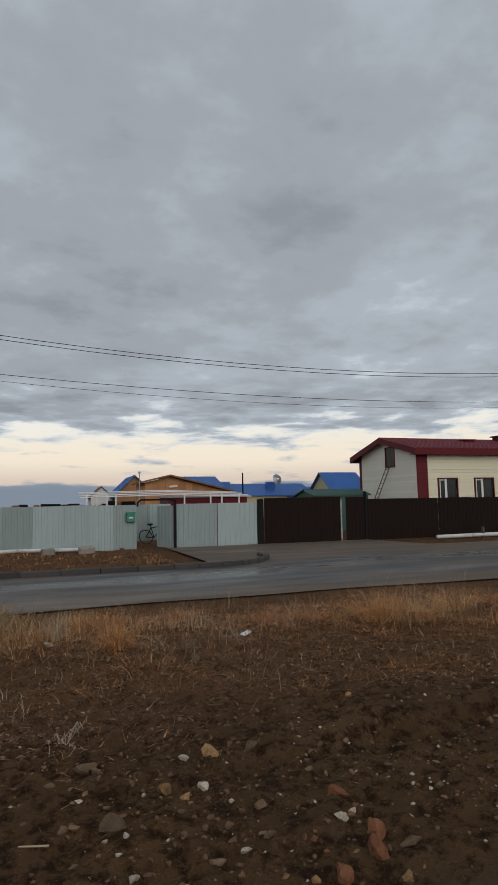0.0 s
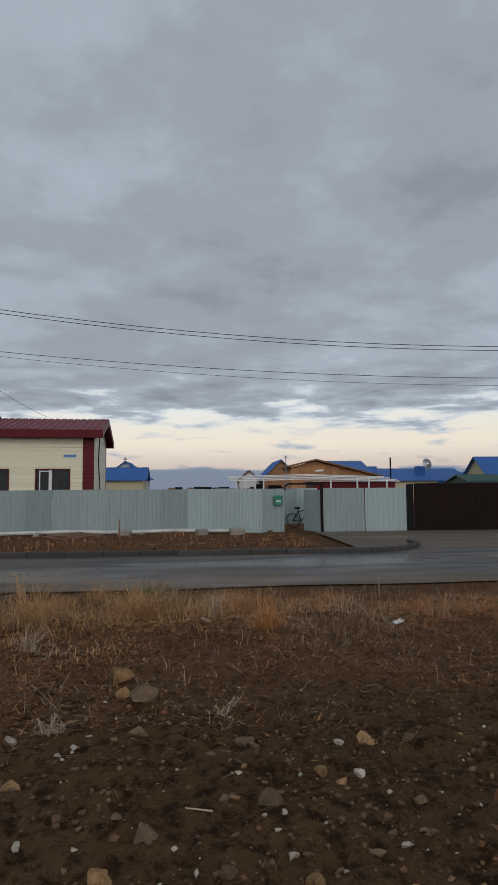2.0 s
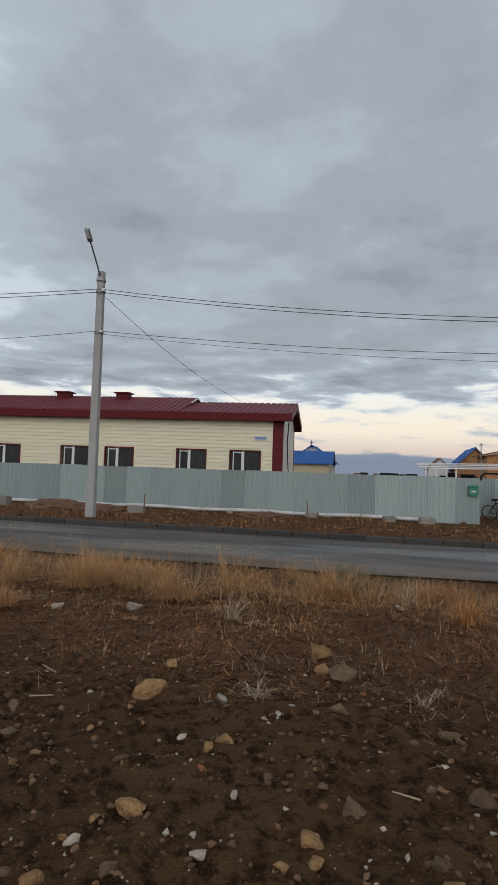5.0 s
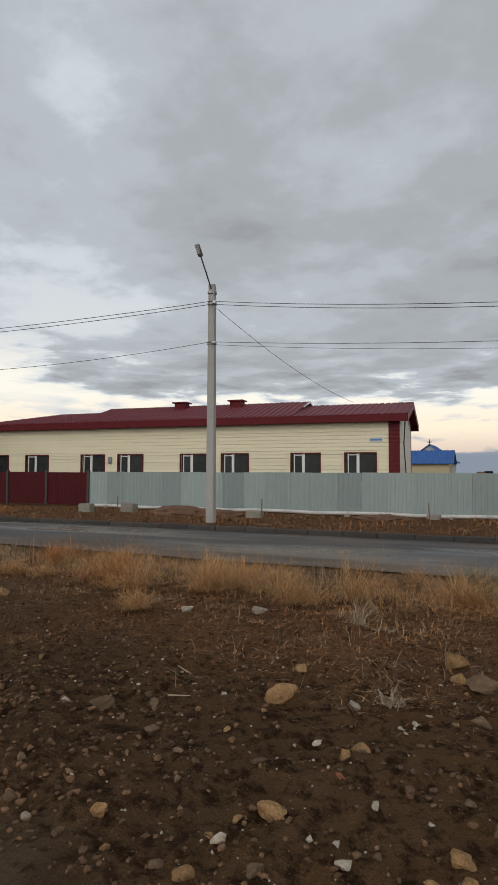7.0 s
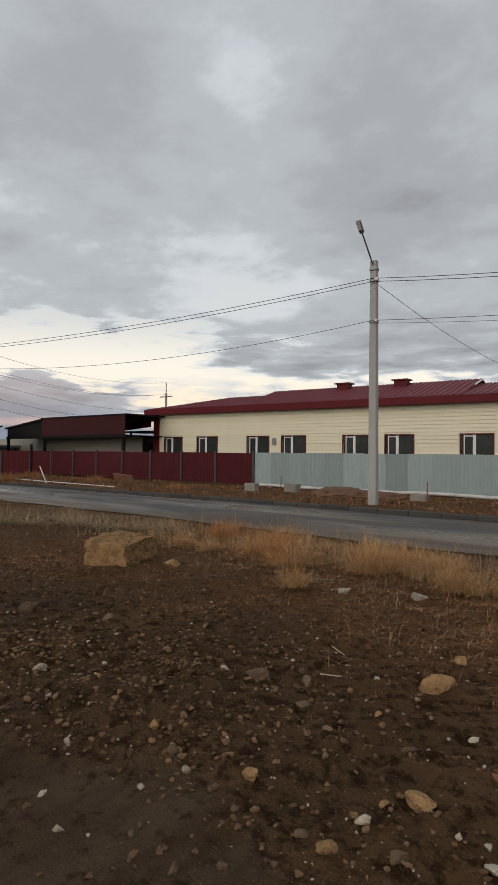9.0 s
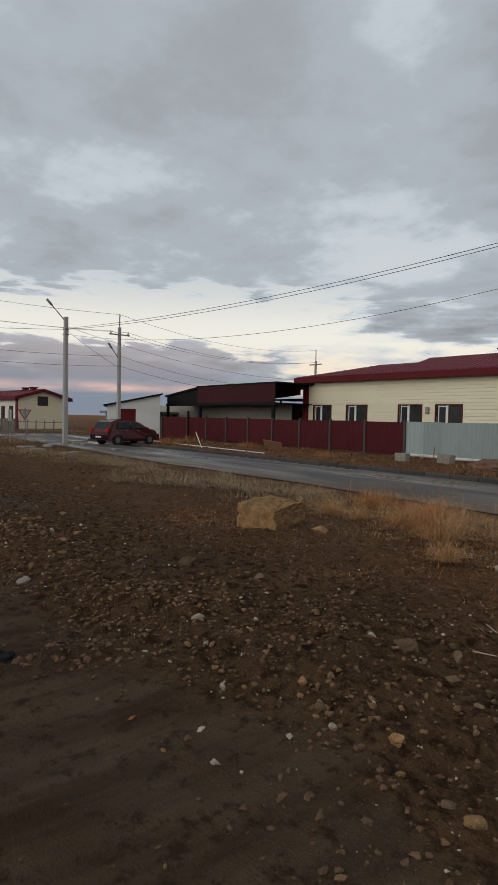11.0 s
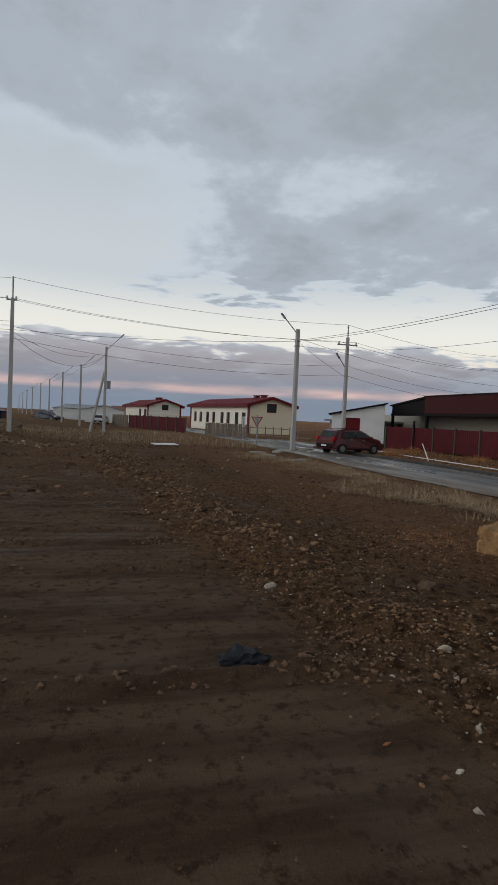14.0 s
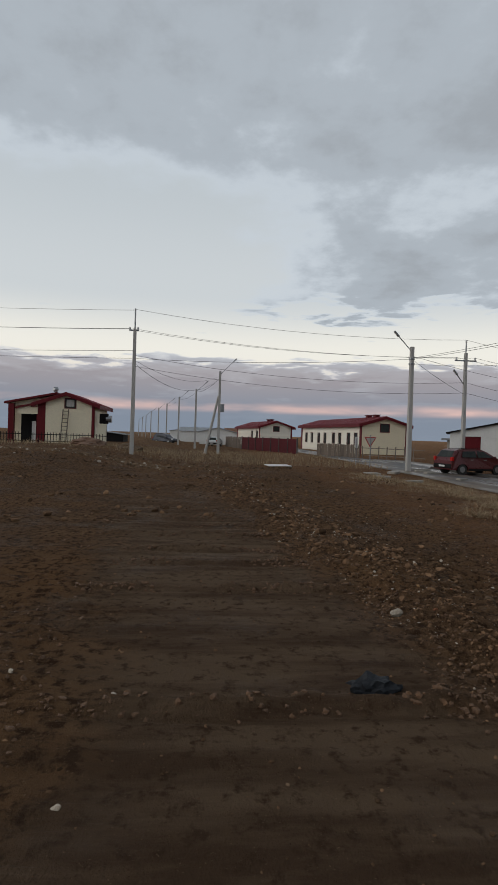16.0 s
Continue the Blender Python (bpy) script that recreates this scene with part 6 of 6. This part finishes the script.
def blades(name, n, place, height, lean, width, mat, label, seed, lie=0.0):
    """Many thin bent blades, each a strip of two pieces."""
    rs = np.random.RandomState(seed)
    V, Fc = [], []
    k = 0
    while k < n:
        x, y, h, a = place(rs)
        if h <= 0:
            continue
        h *= height * rs.uniform(0.45, 1.15)
        l = lean * rs.uniform(0.2, 1.3)
        flat = rs.rand() < lie
        z = ground_z(x, y) - 0.01
        d = np.array([math.cos(a), math.sin(a)])
        s = np.array([-d[1], d[0]]) * width * rs.uniform(0.6, 1.4)
        pts = []
        px, pz, ang = np.array([x, y]), z, 1.42 if flat else l * 0.62
        turn = rs.uniform(-0.5, 0.5)
        for j in range(3):
            pts.append((px, pz))
            ca, sa = math.cos(turn * j), math.sin(turn * j)
            dj = np.array([d[0] * ca - d[1] * sa, d[0] * sa + d[1] * ca])
            px = px + dj * h / 3 * math.sin(min(1.6, ang))
            pz = max(z + 0.012, pz + h / 3 * math.cos(min(1.75, ang)))
            ang += 0.06 if flat else l * 0.22
        for j, (q, zz) in enumerate(pts):
            f = 1 - 0.25 * j
            V += [(q[0] - s[0] * f, q[1] - s[1] * f, zz), (q[0] + s[0] * f, q[1] + s[1] * f, zz)]
        V.append((px[0], px[1], pz))
        b = k * 7
        Fc += [(b, b + 1, b + 3, b + 2), (b + 2, b + 3, b + 5, b + 4), (b + 4, b + 5, b + 6)]
        k += 1
    me = bpy.data.meshes.new(name)
    me.from_pydata(V, [], Fc)
    ob = part(name, me, mat)
    return tagged(ob, label, "grass", kind="stuff")


def clump(seed, n, x0, x1, y0, y1, spread, hfun):
    rs0 = np.random.RandomState(seed)
    cs = []
    while len(cs) < n:
        x, y = rs0.uniform(x0, x1), rs0.uniform(y0, y1)
        if noise.noise((x * 0.42, y * 0.5, seed * 1.3)) > rs0.uniform(-0.35, 0.25):
            cs.append(((x, y), rs0.uniform(0.55, 1.35)))

    def place(rs):
        i = rs.randint(n)
        c, big = cs[i]
        sp = spread * big
        dx, dy = rs.randn() * sp, rs.randn() * sp
        x, y = c[0] + dx, c[1] + dy
        if y > 10.9 + 0.25 * noise.noise((x, 0, 0)):
            return x, y, 0, 0
        return x, y, big * hfun(x, y) * math.exp(-(dx * dx + dy * dy) / (5 * sp * sp)), math.atan2(dy, dx) + rs.randn() * 0.8
    return place


def tall_h(x, y):
    h = 0.55 + 0.9 * max(0, noise.noise((x * 0.45, y * 0.3, 11.0)) + 0.15)
    if -7.2 < x < -4.6 and y > 7:
        h += 0.35
    if x > 1:
        h *= 0.6
    return h * (0.6 if y < 7.2 else 1)


blades("tall_dry_grass", 10000, clump(3, 60, -12.0, 1.5, 7.0, 10.2, 0.34, tall_h), 0.46, 1.8, 0.0030, DRYGRASS, "tan dry grass along the roadside", 21, 0.1)
blades("tall_dry_grass", 6000, clump(4, 40, -8.0, 0.5, 5.8, 8.6, 0.30, tall_h), 0.34, 1.9, 0.0028, DRYGRASS, "tan dry weeds on the verge", 22, 0.15)
blades("pale_grass", 9000, clump(5, 110, -30, -9.0, 6.4, 10.5, 0.36, lambda x, y: 0.7), 0.42, 1.3, 0.005, PALEGRASS, "pale dry grass tufts by the street", 23, 0.1)
blades("russet_weeds", 16000, clump(6, 80, 0.2, 11.5, 5.6, 10.4, 0.36, lambda x, y: 0.75), 0.40, 2.3, 0.0030, RUSTGRASS, "matted russet dry weeds", 24, 0.6)
blades("russet_weeds", 16000, clump(7, 150, -7.5, 5.0, 4.4, 8.0, 0.30, lambda x, y: 0.7), 0.22, 2.4, 0.0024, RUSTGRASS, "low russet dry weeds on the soil", 25, 0.75)
blades("straw_litter", 38000, clump(8, 420, -9.0, 7.0, 3.9, 8.6, 0.36, lambda x, y: 0.8), 0.19, 1.9, 0.0026, RUSTGRASS, "dry straw lying on the soil", 26, 0.8)
blades("straw_litter", 5000, clump(9, 200, -9.0, 6.5, 4.0, 9.4, 0.4, lambda x, y: 0.8), 0.30, 1.8, 0.0026, PALETWIG, "pale dry stalks lying in the weeds", 27, 0.7)
blades("wiry_stalks", 1500, clump(14, 60, -12.0, 8.0, 6.6, 10.2, 0.35, lambda x, y: 0.9), 0.80, 0.9, 0.0022, PALETWIG, "sparse tall wiry stalks in the weeds", 28, 0.15)
blades("dark_litter", 14000, clump(15, 160, -12.5, 9.0, 6.2, 10.5, 0.35, lambda x, y: 0.7), 0.26, 1.7, 0.0040, STONE_G, "dark rotten weed litter under the grass", 29, 0.4)


def weed_bush(x, y, r, h, stems, mat, label, seed, twigs=7, width=0.0034, flop=0.0):
    """A dry annual bush: curved stems that fan out from one root, each with fine side twigs."""
    rs = np.random.RandomState(seed)
    V, Fc = [], []

    def strip_of(pts, w0, w1):
        b, n = len(V), len(pts)
        for j, p in enumerate(pts):
            d = pts[min(j + 1, n - 1)] - pts[max(j - 1, 0)]
            s = np.array([-d[1], d[0], 0.0]) + 1e-6
            s = s / np.linalg.norm(s) * (w0 + (w1 - w0) * j / (n - 1))
            V.extend([tuple(p - s), tuple(p + s)])
        for j in range(n - 1):
            k = b + 2 * j
            Fc.append((k, k + 1, k + 3, k + 2))
    z = ground_z(x, y) - 0.01
    for _ in range(stems):
        a, out = rs.rand() * 6.283, r * math.sqrt(rs.rand()) * rs.uniform(0.7, 1.25)
        top = h * rs.uniform(0.55, 1.1) * (1 - 0.35 * (out / r) ** 2) * (0.5 if rs.rand() < flop else 1)
        root = np.array([x + rs.randn() * r * 0.16, y + rs.randn() * r * 0.16, z])
        side = np.array([math.cos(a), math.sin(a), 0.0])
        droop = rs.uniform(0.0, 0.55) + flop * 0.5
        bend = np.array([-side[1], side[0], 0.0]) * rs.randn() * 0.35 * r
        pts = []
        for j in range(6):
            t = j / 5
            p = root + side * out * t ** 1.3 + bend * t * t + np.array([0, 0, top * (t - droop * t * t)])
            p[2] = max(p[2], z + 0.02)
            pts.append(p)
        strip_of(pts, width, width * 0.45)
        for _ in range(twigs):
            j = rs.randint(1, 5)
            q = pts[j] + (pts[j + 1] - pts[j]) * rs.rand()
            d = rs.randn(3) * np.array([1, 1, 0.6]) + side * 0.6 + np.array([0, 0, 0.35 * (1 - flop)])
            d = d / np.linalg.norm(d) * h * rs.uniform(0.10, 0.30)
            strip_of([q, q + d * 0.5 + rs.randn(3) * 0.012, q + d - np.array([0, 0, 0.02])], width * 0.6, width * 0.3)
    me = bpy.data.meshes.new("dry_bush")
    me.from_pydata(V, [], Fc)
    return tagged(part("dry_bush", me, mat), label, "bush")


OLIVE = material("grey_green_weed", (0.20, 0.17, 0.095), 0.85, spec=0.1, var=0.25, color2=(0.12, 0.10, 0.06), island=0.3)
ORANGE = material("orange_dry_weed", (0.50, 0.245, 0.095), 0.85, spec=0.1, var=0.25, color2=(0.36, 0.17, 0.07), island=0.35)
BUSHES = [(-5.95, 7.25, 0.55, 0.72, "O"), (-5.2, 6.7, 0.40, 0.55, "T"), (-4.35, 7.2, 0.52, 0.66, "T"), (-3.1, 7.0, 0.36, 0.50, "T"), (-2.4, 7.5, 0.52, 0.70, "T"), (-3.6, 7.7, 0.42, 0.50, "T"), (-1.15, 7.9, 0.55, 0.62, "T"), (-1.0, 9.3, 0.28, 0.50, "G"),
          (0.2, 8.4, 0.28, 0.35, "R"), (1.55, 8.6, 0.42, 0.34, "R"), (1.8, 9.4, 0.50, 0.28, "R"), (2.66, 7.9, 0.45, 0.36, "R"), (3.3, 7.5, 0.65, 0.42, "R"), (3.85, 6.95, 0.65, 0.52, "O"), (4.55, 6.9, 0.45, 0.42, "T"), (-0.9, 8.7, 0.45, 0.50, "G")]
BUSHES_FAR = [(-8.1, 8.4, 0.20, 0.48, "O"), (-10.4, 8.1, 0.60, 0.45, "P"), (-9.6, 8.3, 0.42, 0.38, "P"), (-11.6, 7.5, 0.60, 0.45, "P"), (-10.8, 7.6, 0.45, 0.35, "P"), (-12.4, 7.0, 0.5, 0.3, "P"), (-14.0, 6.0, 0.50, 0.45, "P"), (-13.0, 6.7, 0.5, 0.35, "P"),
              (-6.8, 8.5, 0.5, 0.5, "T"), (-4.6, 5.8, 0.22, 0.28, "T"), (-16.0, 7.4, 0.5, 0.4, "P"), (-18.5, 8.0, 0.6, 0.4, "P"), (-21.0, 8.6, 0.6, 0.4, "P"), (5.4, 7.4, 0.5, 0.45, "T"), (5.2, 8.8, 0.5, 0.35, "R"), (6.4, 7.6, 0.6, 0.4, "R")]
WEED = {"T": (DRYGRASS, "bushy tan dry weed beside the street", 0.1), "O": (ORANGE, "bushy orange dry weed beside the street", 0.15), "R": (RUSTGRASS, "flattened heap of russet dry weeds", 0.7),
        "P": (PALEGRASS, "pale dry grass bush beside the street", 0.2), "G": (OLIVE, "grey-green withered weed bush", 0.0)}
for i, (x, y, r, h, k) in enumerate(BUSHES + BUSHES_FAR):
    weed_bush(x, y, r * 1.2, h * (0.95 if k == "R" else 1.15), 150 if x > -9 else 80, WEED[k][0], WEED[k][1], 300 + i, flop=WEED[k][2], width=0.0034 if x > -9 else 0.005)
rng = random.Random(8)
for i in range(34):
    x, y = rng.uniform(-8.5, 0.8), rng.uniform(6.9, 9.6)
    k = rng.choice("TTTOR")
    weed_bush(x, y, rng.uniform(0.25, 0.45), rng.uniform(0.25, 0.5), 90, WEED[k][0], WEED[k][1], 400 + i, flop=WEED[k][2])
for i, (x, y, r, h, n) in enumerate(((-0.17, 7.6, 0.26, 0.60, 26), (-2.03, 6.2, 0.26, 0.42, 34), (-0.15, 8.1, 0.2, 0.5, 18), (-1.35, 4.1, 0.13, 0.20, 30), (-0.18, 4.36, 0.14, 0.20, 14), (-1.75, 6.0, 0.35, 0.12, 10), (-4.5, 6.3, 0.4, 0.1, 12), (1.9, 7.0, 0.5, 0.2, 14), (0.9, 6.9, 0.4, 0.2, 10), (-8.9, 8.2, 0.25, 0.4, 20))):
    weed_bush(x, y, r, h, n, PALETWIG, "bleached bare twigs of a dead weed", 340 + i, twigs=5, width=0.0045, flop=0.25)


def verge_place(rs):
    x, y = rs.uniform(-44, 3.4), rs.uniform(17.0, 24.1)
    return x, y, 0.35 + max(0, noise.noise((x * 0.5, y * 0.7, 2))), rs.rand() * 6.283


blades("verge_grass", 13000, verge_place, 0.30, 1.0, 0.009, RUSTGRASS, "low russet grass on the verge below the fence", 30, 0.3)


def yard_place(rs):
    x, y = rs.uniform(-66, -38), rs.uniform(-22, 12)
    if y > 2 and x > -45:
        return x, y, 0.6, rs.rand() * 6.283
    return x, y, 0.5 if x < -41 else 0.25, rs.rand() * 6.283


blades("field_grass", 9000, yard_place, 0.75, 0.6, 0.012, PALEGRASS, "dry brown grass in the far field", 31)


def heap(x, y, rx, ry, h, mat, label, name="soil_mound"):
    bm = bmesh.new()
    bmesh.ops.create_icosphere(bm, subdivisions=4, radius=1.0)
    for v in bm.verts:
        p = v.co.copy()
        k = 1 + 0.22 * noise.noise(p * 2.1 + Vector((x, y, 0))) + 0.10 * noise.noise(p * 6 + Vector((x, y, 0))) + 0.05 * noise.noise(p * 14)
        v.co = Vector((p.x * rx * k, p.y * ry * k, max(-0.1, p.z * h * k)))
    ob = part(name, bm, mat)
    ob.matrix_basis = pose(x, y, ground_z(x, y))
    return tagged(ob, label, "heap")


REDSOIL = material("red_clods", (0.19, 0.10, 0.058), 0.95, var=0.4, scale=3, bump=0.9, bscale=14, color2=(0.09, 0.05, 0.032))
heap(-13.2, 21.6, 1.5, 0.6, 0.38, REDSOIL, "heap of reddish clods beside the lamp pole")
heap(-11.4, 21.9, 0.8, 0.5, 0.26, REDSOIL, "small heap of reddish clods")
heap(-5.0, 22.6, 1.0, 0.5, 0.18, REDSOIL, "low heap of clods below the fence")
for i, (x, y, h) in enumerate(((-33.6, 17.9, 0.75), (-37.5, 21.8, 0.7), (-30.5, 21.9, 0.5), (-22.0, 20.5, 0.4), (-8.9, 9.6, 0.5))):
    tuft = blades("weed_tuft", 700, (lambda x, y: (lambda rs: (x + rs.randn() * 0.28, y + rs.randn() * 0.28, rs.uniform(0.4, 1.0), rs.rand() * 6.283)))(x, y), h, 0.9, 0.006, RUSTGRASS, "bushy tuft of orange dry weeds", 60 + i)
    tuft["category"] = "weeds"
    tuft["kind"] = "thing"
heap(-43.5, -8.6, 2.6, 1.2, 0.5, REDSOIL, "heap of brown earth and building rubble")
heap(-46.0, -6.0, 2.0, 1.0, 0.4, STONE_G, "heap of grey rubble by the pole")
